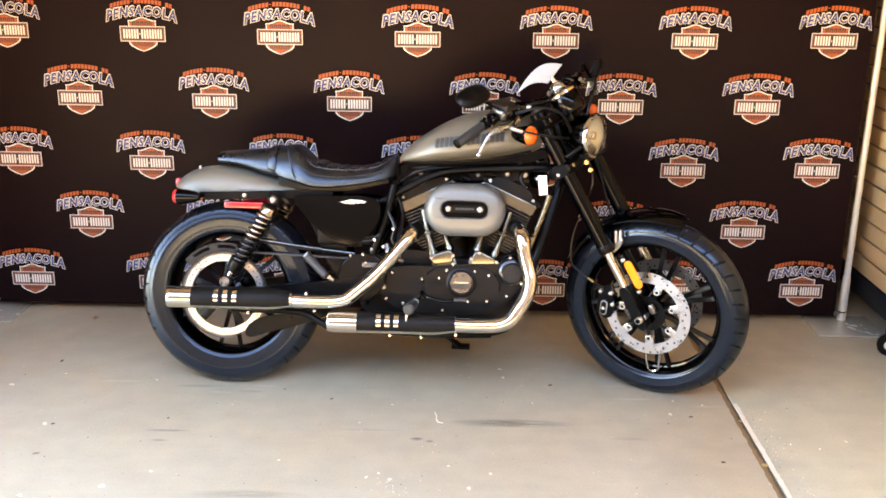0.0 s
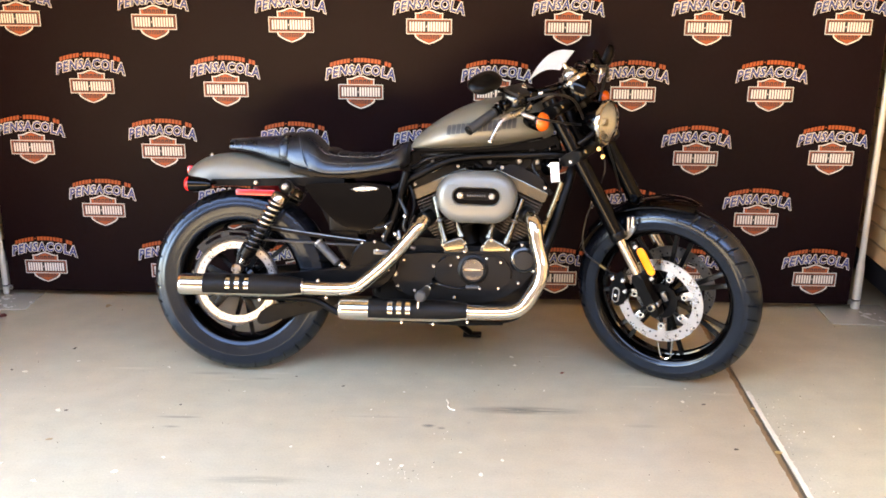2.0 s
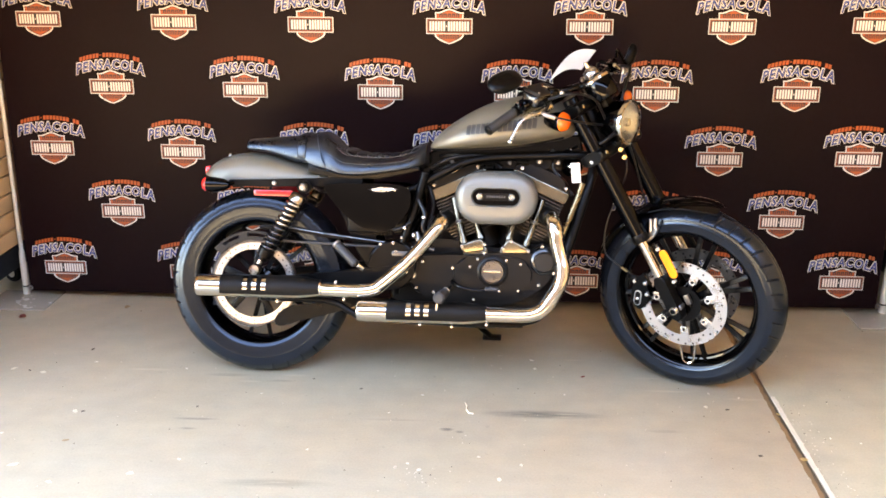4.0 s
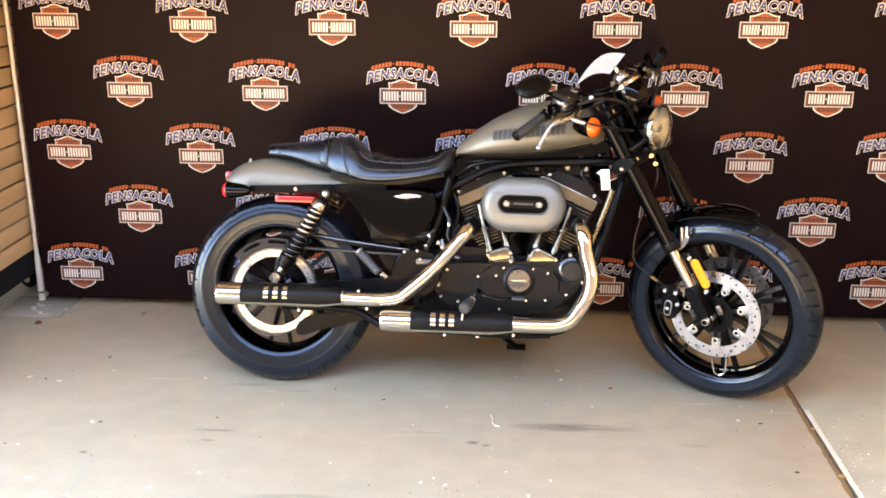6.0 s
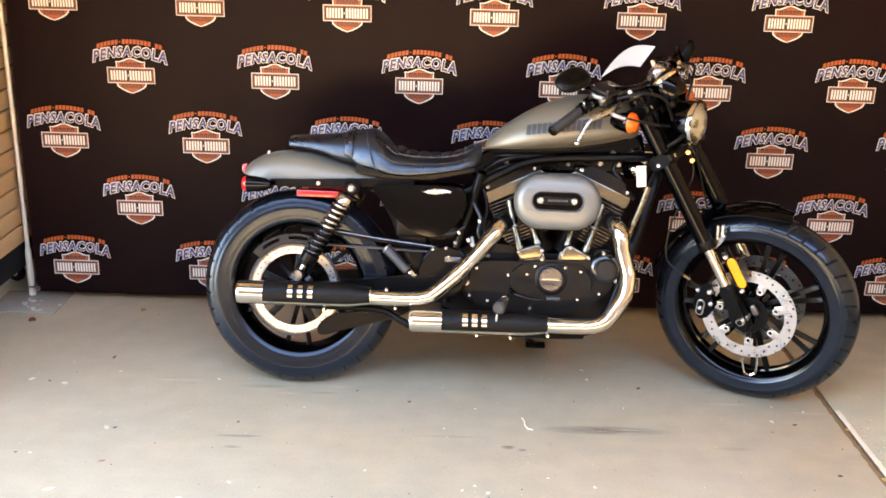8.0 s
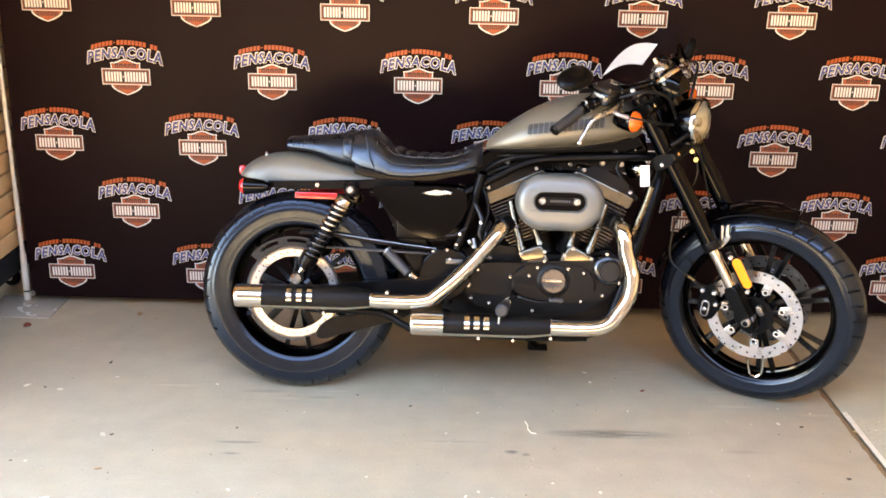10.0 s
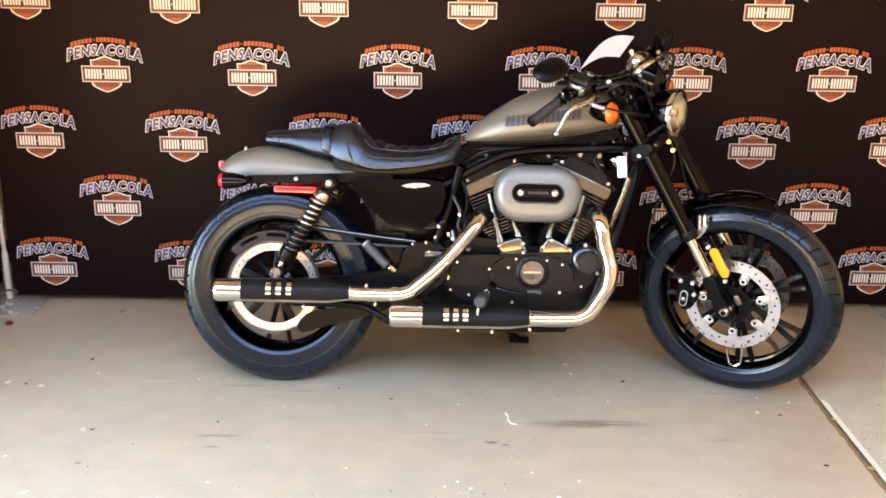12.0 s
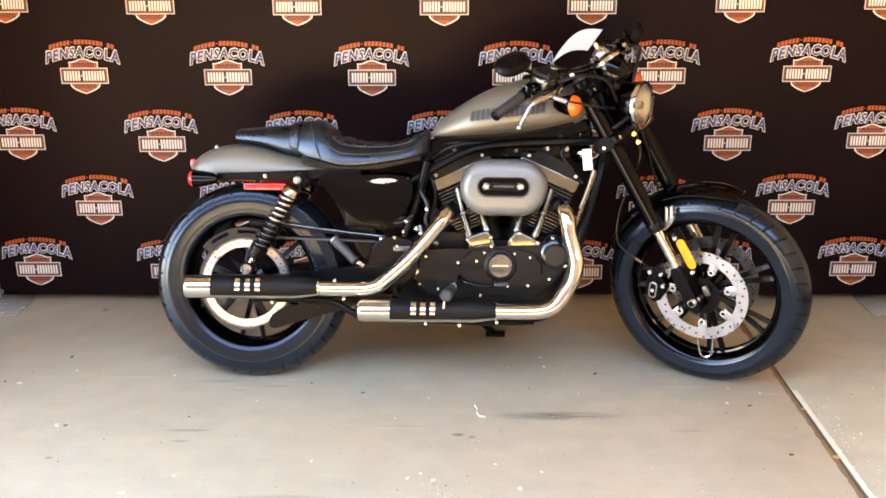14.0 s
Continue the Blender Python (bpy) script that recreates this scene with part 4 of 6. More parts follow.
for r in (rings[0], rings[-1]):
    for j in range(18):
        b.faces.new((r[j], r[j + 1], r[36 - j], r[37 - j]))
fender = bp("rear_fender", b, TANK_PAINT, "satin grey bobbed rear fender")
for y in (-0.112, 0.112):
    bp("fender_strut", prism([(-0.085, 0.688), (-0.10, 0.700), (-0.085, 0.712), (0.05, 0.716), (0.30, 0.730), (0.40, 0.728), (0.40, 0.700), (0.25, 0.698), (0.05, 0.688)], y - 0.006, y + 0.006, 0.003), SATIN_BLACK, "black fender strut")
    bp("strut_bolt", cyl((0.078, y, 0.703), (0.078, y + math.copysign(0.018, y), 0.703), 0.0095, 0.008, 0.003), BOLT, "chrome bolt")
    bp("side_reflector", box((0.142, 0.006, 0.021), (0.075, y * 0.98 + math.copysign(0.008, y), 0.667), 0.0025), RED_LENS, "long red reflector")
    s = math.copysign(1, y)
    lamp = bp("tail_indicator", lathe([(0, -0.05), (0.012, -0.048), (0.021, -0.030), (0.026, 0.0), (0.028, 0.026), (0.028, 0.032), (0, 0.032)], 28,
                                      Matrix.Translation((-0.125, s * 0.150, 0.694)) @ Matrix.Rotation(radians(-90), 4, "Y")), GLOSS_BLACK, "gloss black bullet indicator with a red lens")
    bp("lens", lathe([(0.0265, 0.0), (0.0265, 0.005), (0.020, 0.014), (0, 0.019)], 28, Matrix.Translation((-0.157, s * 0.150, 0.694)) @ Matrix.Rotation(radians(-90), 4, "Y")), RED_LENS, "red lens", lamp)
    bp("stalk", cyl((-0.105, s * 0.148, 0.696), (-0.070, s * 0.108, 0.700), 0.008), GLOSS_BLACK, "", lamp)
bp("tail_lamp", box((0.022, 0.07, 0.032), (-0.196, 0, 0.738), 0.008), RED_LENS, "small red tail lamp")
bp("fender_bolt", cyl((-0.114, -0.02, 0.786), (-0.114, -0.02, 0.802), 0.008, 0.006, 0.003), BOLT, "small chrome bolt")
bp("plate_bracket", prism([(-0.19, 0.66), (-0.17, 0.70), (-0.10, 0.70), (-0.10, 0.685), (-0.16, 0.68), (-0.175, 0.655)], -0.05, 0.05, 0.002), SATIN_BLACK)


# seat
def quilt(v, zz):
    if 0.33 < v.x < 0.60 and zz > 0.1:
        k = math.sin((v.x - 0.33) / 0.27 * math.pi)
        v.z += 0.006 * zz * k * (abs(math.sin((v.x - 0.33) / 0.27 * math.pi * 4)) - 0.5)
        v.z -= 0.012 * k * zz * (1 - min(1, abs(v.y) / 0.14) ** 2)
    return v


SEAT = [(0.185, 0.775, 0.878, 0.110), (0.215, 0.755, 0.886, 0.120), (0.255, 0.745, 0.889, 0.130), (0.290, 0.738, 0.864, 0.138), (0.325, 0.733, 0.827, 0.143),
                        (0.38, 0.733, 0.817, 0.147), (0.44, 0.740, 0.814, 0.147), (0.50, 0.750, 0.815, 0.142), (0.555, 0.760, 0.828, 0.130), (0.595, 0.768, 0.852, 0.108), (0.618, 0.780, 0.862, 0.080)]


def seam(x0, x1, angle, lift=0.0006):
    """Points along the seat's skin at an angle up from its widest line, on the right-hand side."""
    out = []
    for x in np.linspace(x0, x1, 12):
        lo, hi, hw = (float(np.interp(x, [q[0] for q in SEAT], [q[k] for q in SEAT])) for k in (1, 2, 3))
        mid = (lo + hi) / 2 - 0.34 * (hi - lo)
        c, sn = math.cos(radians(angle)) ** (2 / 2.3), math.sin(radians(angle)) ** (2 / 2.3)
        out.append((x, -hw * c - lift, mid + (hi - mid) * sn + lift))
    return out


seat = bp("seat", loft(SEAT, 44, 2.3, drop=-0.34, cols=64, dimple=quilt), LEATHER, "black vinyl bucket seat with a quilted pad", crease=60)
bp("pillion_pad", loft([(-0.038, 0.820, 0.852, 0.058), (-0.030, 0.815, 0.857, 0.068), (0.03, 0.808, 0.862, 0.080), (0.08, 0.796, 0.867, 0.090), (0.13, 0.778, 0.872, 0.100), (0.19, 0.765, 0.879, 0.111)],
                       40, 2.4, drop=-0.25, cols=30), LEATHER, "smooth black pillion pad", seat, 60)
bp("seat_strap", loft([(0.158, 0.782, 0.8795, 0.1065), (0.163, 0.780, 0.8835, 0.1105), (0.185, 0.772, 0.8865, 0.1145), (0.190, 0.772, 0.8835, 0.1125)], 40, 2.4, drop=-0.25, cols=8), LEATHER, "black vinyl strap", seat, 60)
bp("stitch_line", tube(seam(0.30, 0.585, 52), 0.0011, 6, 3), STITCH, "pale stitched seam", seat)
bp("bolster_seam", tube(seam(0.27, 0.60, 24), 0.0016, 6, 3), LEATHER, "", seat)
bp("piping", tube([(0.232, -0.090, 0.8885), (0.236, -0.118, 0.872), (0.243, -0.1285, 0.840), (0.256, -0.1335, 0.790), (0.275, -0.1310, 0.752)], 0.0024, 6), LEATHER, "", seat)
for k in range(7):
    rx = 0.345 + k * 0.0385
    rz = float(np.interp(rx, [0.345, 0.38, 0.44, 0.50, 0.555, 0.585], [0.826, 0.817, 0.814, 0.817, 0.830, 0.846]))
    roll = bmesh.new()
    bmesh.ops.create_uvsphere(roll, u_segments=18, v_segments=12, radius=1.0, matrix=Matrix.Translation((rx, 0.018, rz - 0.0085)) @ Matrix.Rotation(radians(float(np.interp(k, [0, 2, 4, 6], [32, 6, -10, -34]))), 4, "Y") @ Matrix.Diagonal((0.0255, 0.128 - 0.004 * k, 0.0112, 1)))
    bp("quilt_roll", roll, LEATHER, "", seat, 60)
bp("seat_pan", prism([(0.20, 0.745), (0.33, 0.722), (0.46, 0.728), (0.60, 0.762), (0.60, 0.775), (0.20, 0.775)], -0.115, 0.115, 0.004), SATIN_BLACK)

# fuel tank
tank = bp("fuel_tank", loft([(0.628, 0.838, 0.852, 0.030), (0.645, 0.834, 0.878, 0.062), (0.685, 0.832, 0.915, 0.092), (0.735, 0.835, 0.950, 0.118), (0.785, 0.838, 0.980, 0.136), (0.835, 0.842, 1.003, 0.147),
                             (0.885, 0.847, 1.020, 0.153), (0.935, 0.853, 1.031, 0.153), (0.985, 0.860, 1.036, 0.146), (1.035, 0.868, 1.035, 0.131), (1.085, 0.878, 1.024, 0.108), (1.125, 0.892, 1.000, 0.078),
                             (1.140, 0.905, 0.975, 0.05)],
                            48, 2.25, drop=-0.18, cols=60), TANK_PAINT, "satin grey peanut fuel tank", crease=70)
bp("tank_seam", tube([(0.640, -0.060, 0.836), (0.72, -0.112, 0.838), (0.80, -0.134, 0.843), (0.90, -0.148, 0.851), (1.00, -0.137, 0.866), (1.10, -0.095, 0.888)], 0.0035, 8), SATIN_BLACK, "", tank)
bp("fuel_cap", cyl((0.965, 0, 1.030), (0.962, 0, 1.050), 0.036, 0.032, 0.005), SATIN_BLACK, "black fuel cap", tank)
# dark lettering on the tank's flank: plain strokes
def flank(x, z):
    """Half width of the tank at a place along it and a height."""
    xs = [0.735, 0.785, 0.835, 0.885, 0.935, 0.985, 1.035]
    lo, hi, hw = (float(np.interp(x, xs, v)) for v in ((0.835, 0.838, 0.842, 0.847, 0.853, 0.860, 0.868), (0.950, 0.980, 1.003, 1.020, 1.031, 1.036, 1.035), (0.118, 0.136, 0.147, 0.153, 0.153, 0.146, 0.131)))
    mid = (lo + hi) / 2 - 0.18 * (hi - lo)
    u = (z - mid) / ((hi - mid) if z > mid else (mid - lo))
    return hw * max(0.0, 1 - abs(u) ** 2.25) ** (1 / 2.25)


x = 0.764
for k in range(15):
    w = 0.0142 if k != 6 else 0.007
    zc = 0.908 + (x - 0.762) * 0.125
    zs = [zc + 0.017 * (q / 3 - 1) for q in range(7)] if k != 6 else [zc - 0.004, zc, zc + 0.004]
    b = bmesh.new()
    rows = [[b.verts.new((xx + (z - zc) * 0.10, -flank(xx, z) - 0.0016, z)) for xx in (x, x + w / 2, x + w)] for z in zs]
    for p, q in zip(rows, rows[1:]):
        for i in range(2):
            b.faces.new((p[i], p[i + 1], q[i + 1], q[i]))
    bmesh.ops.solidify(b, geom=list(b.faces), thickness=0.001)
    bp("letter_stroke", b, MARK_DARK, "", tank)
    x += w + 0.0026

# frame
for y in (-0.085, 0.085):
    bp("frame_rail", tube([(1.20, y * 0.35, 0.83), (1.05, y * 0.55, 0.825), (0.80, y * 0.75, 0.805), (0.66, y * 0.95, 0.745), (0.56, y * 0.9, 0.690), (0.45, y * 0.9, 0.680), (0.25, y * 0.9, 0.685)], 0.0145, 12), SATIN_BLACK, "black steel frame tube")
    bp("down_tube", tube([(1.225, y * 0.3, 0.82), (1.19, y * 0.7, 0.70), (1.13, y, 0.50), (1.06, y * 1.2, 0.30), (0.98, y * 1.2, 0.235), (0.70, y * 1.2, 0.225), (0.50, y * 1.2, 0.29)], 0.016, 12), SATIN_BLACK, "black steel down tube")
    bp("seat_post", tube([(0.62, y * 1.25, 0.755), (0.585, y * 1.3, 0.62), (0.53, y * 1.3, 0.45), (0.52, y * 1.2, 0.32)], 0.015, 12), SATIN_BLACK, "black steel frame tube")
ep("airbox_tray", prism([(0.590, 0.745), (0.600, 0.815), (0.65, 0.842), (0.90, 0.856), (1.08, 0.880), (1.15, 0.905), (1.17, 0.82), (1.02, 0.765), (0.80, 0.765)], -0.060, 0.060, 0.008), GLOSS_BLACK, "black electrics tray below the tank")
bp("steering_head", cyl(tuple(Vector((WB, 0, RF)) - 0.03 * ax_p + 0.60 * ax_s), tuple(Vector((WB, 0, RF)) - 0.03 * ax_p + 0.80 * ax_s), 0.034), SATIN_BLACK, "black steering head")
bp("oil_pipe", tube([(1.172, -0.118, 0.735), (1.151, -0.120, 0.667), (1.120, -0.122, 0.585), (1.108, -0.120, 0.55)], 0.0105, 12), OLD_BRASS, "dark brassy oil pipe beside the frame")

# side cover and battery side
def pillow(outline, y0, y1, depth, steps=7):
    """A closed panel whose outer face bulges softly towards y1."""
    b = bmesh.new()
    pts = [Vector(p) for p in outline]
    c = sum(pts, Vector((0, 0))) / len(pts)
    rings = [[b.verts.new((p.x, y0, p.y)) for p in pts]]
    for k in range(steps):
        q = k / (steps - 1)
        rings.append([b.verts.new((c.x + (p.x - c.x) * (1 - 0.92 * q), y1 - depth * math.sin(q * math.pi / 2), c.y + (p.y - c.y) * (1 - 0.92 * q))) for p in pts])
    n = len(pts)
    for p, q in zip(rings, rings[1:]):
        for j in range(n):
            b.faces.new((p[j], p[(j + 1) % n], q[(j + 1) % n], q[j]))
    b.faces.new(rings[0][::-1])
    b.faces.new(rings[-1])
    return b


cover = bp("side_cover", pillow(rounded([(0.268, 0.690), (0.292, 0.708), (0.42, 0.712), (0.53, 0.710), (0.572, 0.690), (0.572, 0.64), (0.548, 0.592), (0.505, 0.553), (0.455, 0.544), (0.392, 0.564), (0.326, 0.618)], 5), -0.09, -0.152, 0.0045), GLOSS_BLACK, "gloss black side cover", crease=75)
bp("cover_emblem", prism([(0.425, 0.692), (0.455, 0.699), (0.47, 0.704), (0.505, 0.702), (0.53, 0.696), (0.505, 0.690), (0.48, 0.684), (0.45, 0.686)], -0.158, -0.135, 0.002), DISC_STEEL, "chrome badge", cover)
for k in range(6):
    bp("badge_feather", box((0.016, 0.004, 0.0035), (0.450 + k * 0.013, -0.159, 0.6955 - 0.002 * (k % 2)), 0.001, m=Matrix.Rotation(radians(-14 + 6 * k), 4, "Y")), CHROME, "", cover)
bp("cover_clip", box((0.05, 0.006, 0.006), (0.345, -0.140, 0.706), 0.002), BRASS, "", cover)
bp("oil_tank", prism(rounded([(0.28, 0.67), (0.32, 0.70), (0.58, 0.70), (0.58, 0.58), (0.50, 0.545), (0.36, 0.58)], 4), 0.06, 0.155, 0.008), GLOSS_BLACK, "gloss black tank on the far side")
bp("battery_box", box((0.22, 0.16, 0.16), (0.45, -0.01, 0.61), 0.01), SATIN_BLACK)
bp("inner_mudguard", prism([(0.26, 0.70), (0.40, 0.70), (0.46, 0.46), (0.42, 0.40), (0.375, 0.46), (0.335, 0.56)], -0.08, 0.08, 0.004), SATIN_BLACK, "matte black inner mudguard")
bp("sprocket_cover", prism(rounded([(0.44, 0.36), (0.43, 0.45), (0.48, 0.505), (0.56, 0.50), (0.60, 0.44), (0.57, 0.36), (0.50, 0.335)], 4), -0.135, -0.06, 0.006), SATIN_BLACK, "black sprocket cover")
for c in ((0.47, 0.50), (0.515, 0.505), (0.525, 0.475), (0.545, 0.525), (0.60, 0.52), (0.565, 0.405)):
    bp("cover_bolt", cyl((c[0], -0.13, c[1]), (c[0], -0.145, c[1]), 0.0065, 0.0055, 0.002, 12), BOLT)
bp("breather_hose", tube([(0.60, -0.13, 0.545), (0.61, -0.14, 0.515), (0.635, -0.14, 0.495), (0.66, -0.135, 0.485)], 0.008, 10), DARK_METAL, "silver braided hose")
bp("wire_comb", box((0.055, 0.02, 0.016), (0.54, -0.135, 0.468), 0.002), DARK_METAL)

for k in range(7):
    bp("regulator_fin", box((0.0035, 0.030, 0.030), (0.455 + k * 0.0085, -0.115, 0.545), 0.0008), SATIN_BLACK)
for pts, r in (([(0.44, -0.11, 0.60), (0.47, -0.135, 0.565), (0.53, -0.14, 0.555), (0.575, -0.135, 0.58)], 0.0065), ([(0.60, -0.12, 0.66), (0.625, -0.135, 0.61), (0.62, -0.14, 0.56), (0.645, -0.135, 0.525)], 0.0075),
               ([(0.655, -0.11, 0.60), (0.640, -0.13, 0.565), (0.655, -0.14, 0.535)], 0.006)):
    bp("hose", tube(pts, r, 10), CABLE)
for x, z in ((0.48, 0.568), (0.555, 0.560), (0.622, 0.600), (0.640, 0.545), (0.588, 0.535)):
    bp("hose_clip", lathe([(0.0070, -0.004), (0.0088, -0.004), (0.0088, 0.004), (0.0070, 0.004)], 16, Matrix.Translation((x, -0.138, z)) @ Matrix.Rotation(radians(60), 4, "Y"), closed=True), BOLT)

# engine: crankcase, gear cover, two finned cylinders
ep("crankcase", prism(rounded([(0.53, 0.27), (0.50, 0.40), (0.55, 0.51), (0.70, 0.525), (0.875, 0.50), (1.04, 0.525), (1.115, 0.45), (1.10, 0.33), (1.02, 0.245), (0.78, 0.215)], 5), -0.125, 0.135, 0.012), ENGINE_BLACK, "black crinkle-coated crankcase")
gear = ep("gear_cover", prism(rounded([(0.566, 0.418), (0.60, 0.462), (0.68, 0.477), (0.77, 0.478), (0.86, 0.488), (0.95, 0.490), (1.03, 0.488), (1.075, 0.450), (1.055, 0.395), (1.005, 0.350), (0.95, 0.322),
                                       (0.87, 0.308), (0.76, 0.310), (0.64, 0.328), (0.585, 0.355)], 4), -0.188, -0.11, 0.010, segs=3), ENGINE_BLACK, "black crinkle-coated gear cover")
ep("cover_step", prism(rounded([(0.73, 0.40), (0.745, 0.455), (0.80, 0.477), (0.92, 0.478), (0.985, 0.455), (1.00, 0.405), (0.96, 0.355), (0.87, 0.325), (0.78, 0.345)], 5), -0.196, -0.18, 0.006), ENGINE_BLACK, "", gear)
timer = ep("timer_cover", cyl((0.864, -0.190, 0.426), (0.864, -0.207, 0.426), 0.043, 0.041, 0.004, 40), DARK_METAL, "round brushed timer cover")
ep("timer_rim", lathe([(0.041, 0.0), (0.055, 0.0), (0.053, 0.010), (0.044, 0.014), (0.041, 0.012)], 40, Matrix.Translation((0.864, -0.190, 0.426)) @ SIDE, closed=True), ENGINE_BLACK, "", timer)
for k in range(7):
    ep("emblem_stroke", box((0.0055, 0.0016, 0.0070), (0.841 + k * 0.0076, -0.2078, 0.427), 0.0004), CHROME, "", timer)
for dx in (-0.033, 0.033):
    ep("timer_screw", cyl((0.864 + dx, -0.206, 0.428), (0.864 + dx, -0.210, 0.428), 0.0042, segs=10), CHROME, "", timer)
for x, z in ((0.725, 0.433), (0.786, 0.439), (0.811, 0.467), (0.910, 0.466), (0.960, 0.454), (1.023, 0.384), (0.954, 0.362), (0.889, 0.359), (0.80, 0.325), (0.66, 0.345), (0.60, 0.36), (0.62, 0.452)):
    ep("case_bolt", cyl((x, -0.186, z), (x, -0.202, z), 0.0062, 0.0052, 0.002, 12), BOLT)
ep("case_plug", cyl((0.588, -0.175, 0.401), (0.588, -0.196, 0.401), 0.013, 0.011, 0.003), DULL_STEEL, "round steel plug")
filt = ep("oil_housing", lathe([(0, 0.0), (0.058, 0.0), (0.058, 0.030), (0.055, 0.042), (0.047, 0.052), (0.037, 0.057), (0, 0.058)], 40, Matrix.Translation((1.041, -0.140, 0.467)) @ SIDE), HOUSING_BLACK, "round glossy black oil filter housing")
ep("housing_cap", lathe([(0, 0.056), (0.034, 0.056), (0.034, 0.082), (0.031, 0.086), (0, 0.087)], 40, Matrix.Translation((1.041, -0.140, 0.467)) @ SIDE), SHIELD, "", filt)
for a in (100, 20, -50):
    c = Vector((1.041 + 0.052 * math.cos(radians(a)), -0.175, 0.467 + 0.052 * math.sin(radians(a))))
    ep("housing_bolt", cyl(c, c + Vector((0, -0.022, 0)), 0.007, 0.006, 0.002, 12), BOLT, "", filt)
ep("primary_cover", prism(rounded([(0.55, 0.33), (0.54, 0.45), (0.62, 0.50), (0.95, 0.47), (1.08, 0.45), (1.09, 0.36), (1.0, 0.29), (0.75, 0.27)], 5), 0.13, 0.20, 0.015, segs=3), ENGINE_BLACK, "black primary cover")

CR = Vector((0.875, 0, 0.40))
for tilt, name in ((-24, "rear"), (24, "front")):
    m = Matrix.Translation(CR) @ Matrix.Rotation(radians(tilt), 4, "Y")
    b = lathe([(0, 0.10), (0.070, 0.10), (0.070, 0.36), (0, 0.36)], 32)
    b.transform(m)
    barrel = ep("cylinder", b, ENGINE_BLACK, "black finned cylinder with polished fin edges")
    for k in range(14):
        h, w = 0.172 + k * 0.0112, 0.100 if k > 3 else 0.085 + 0.004 * k
        b = box((2 * w, 0.205, 0.0040), (0, 0, h), 0.0)
        b.transform(m)
        fin = ep("cooling_fin", b, ENGINE_BLACK, "", barrel)
        rim = bmesh.new()
        outer = 1 if tilt > 0 else -1
        box((0.0030, 0.204, 0.0034), (outer * (w + 0.0015), 0, h), 0.0, bm=rim)
        box((w * 0.9, 0.0020, 0.0030), (outer * w * 0.55, -0.1035, h), 0.0, bm=rim)
        rim.transform(m)
        ep("fin_edge", rim, DARK_METAL, "", barrel)
    b = prism([(-0.098, 0.326), (0.098, 0.326), (0.106, 0.336), (0.106, 0.360), (0.100, 0.368), (-0.100, 0.368), (-0.106, 0.360), (-0.106, 0.336)], -0.108, 0.108, 0.004)
    b.transform(m)
    ep("rocker_base", b, POLISHED_CAST, "polished alloy rocker base", barrel)
    b = prism(rounded([(-0.104, 0.368), (-0.104, 0.378), (-0.080, 0.398), (-0.03, 0.408), (0.03, 0.408), (0.080, 0.398), (0.104, 0.378), (0.104, 0.368), (0.05, 0.367), (-0.05, 0.367)], 3), -0.106, 0.106, 0.010, segs=3)
    b.transform(m)
    rocker = ep("rocker_cover", b, ENGINE_BLACK, "black rocker cover", barrel)
    for sx in (-0.085, 0.085):
        p0, p1 = m @ Vector((sx, -0.092, 0.378)), m @ Vector((sx * 0.98, -0.112, 0.380))
        ep("rocker_bolt", cyl(p0, p1, 0.008, 0.007, 0.002, 12), BOLT, "", barrel)
        p0, p1 = m @ Vector((sx * 0.5, -0.06, 0.400)), m @ Vector((sx * 0.5, -0.062, 0.416))
        ep("rocker_bolt", cyl(p0, p1, 0.007, 0.006, 0.002, 12), BOLT, "", barrel)
# orange and white sticker on the rear rocker cover
ep("maker_badge", prism([(0.690, 0.757), (0.700, 0.766), (0.722, 0.776), (0.734, 0.778), (0.732, 0.771), (0.712, 0.762)], -0.113, -0.098, 0.001), ORANGE_INK, "small orange and chrome badge")
ep("badge_rim", tube([(0.668, -0.112, 0.744), (0.690, -0.112, 0.754), (0.716, -0.112, 0.762), (0.740, -0.112, 0.776), (0.752, -0.112, 0.784)], 0.0028, 8), CHROME)

# push rod tubes and tappet blocks
for a, c in (((0.762, -0.155, 0.505), (0.718, -0.122, 0.672)), ((0.820, -0.150, 0.530), (0.778, -0.120, 0.655)), ((0.913, -0.150, 0.528), (0.938, -0.120, 0.650)), ((0.974, -0.155, 0.512), (1.026, -0.122, 0.672))):
    a, c = Vector(a), Vector(c)
    rod = ep("push_rod_tube", cyl(a, c, 0.0122, bevel=0.001), POLISHED_CAST, "polished push rod tube")
    ep("rod_collar", cyl(a + (c - a) * 0.02, a + (c - a) * 0.14, 0.0155, bevel=0.002), POLISHED_CAST, "", rod)
    ep("rod_clip", cyl(a + (c - a) * 0.48, a + (c - a) * 0.54, 0.0142, bevel=0.002), DULL_STEEL, "", rod)
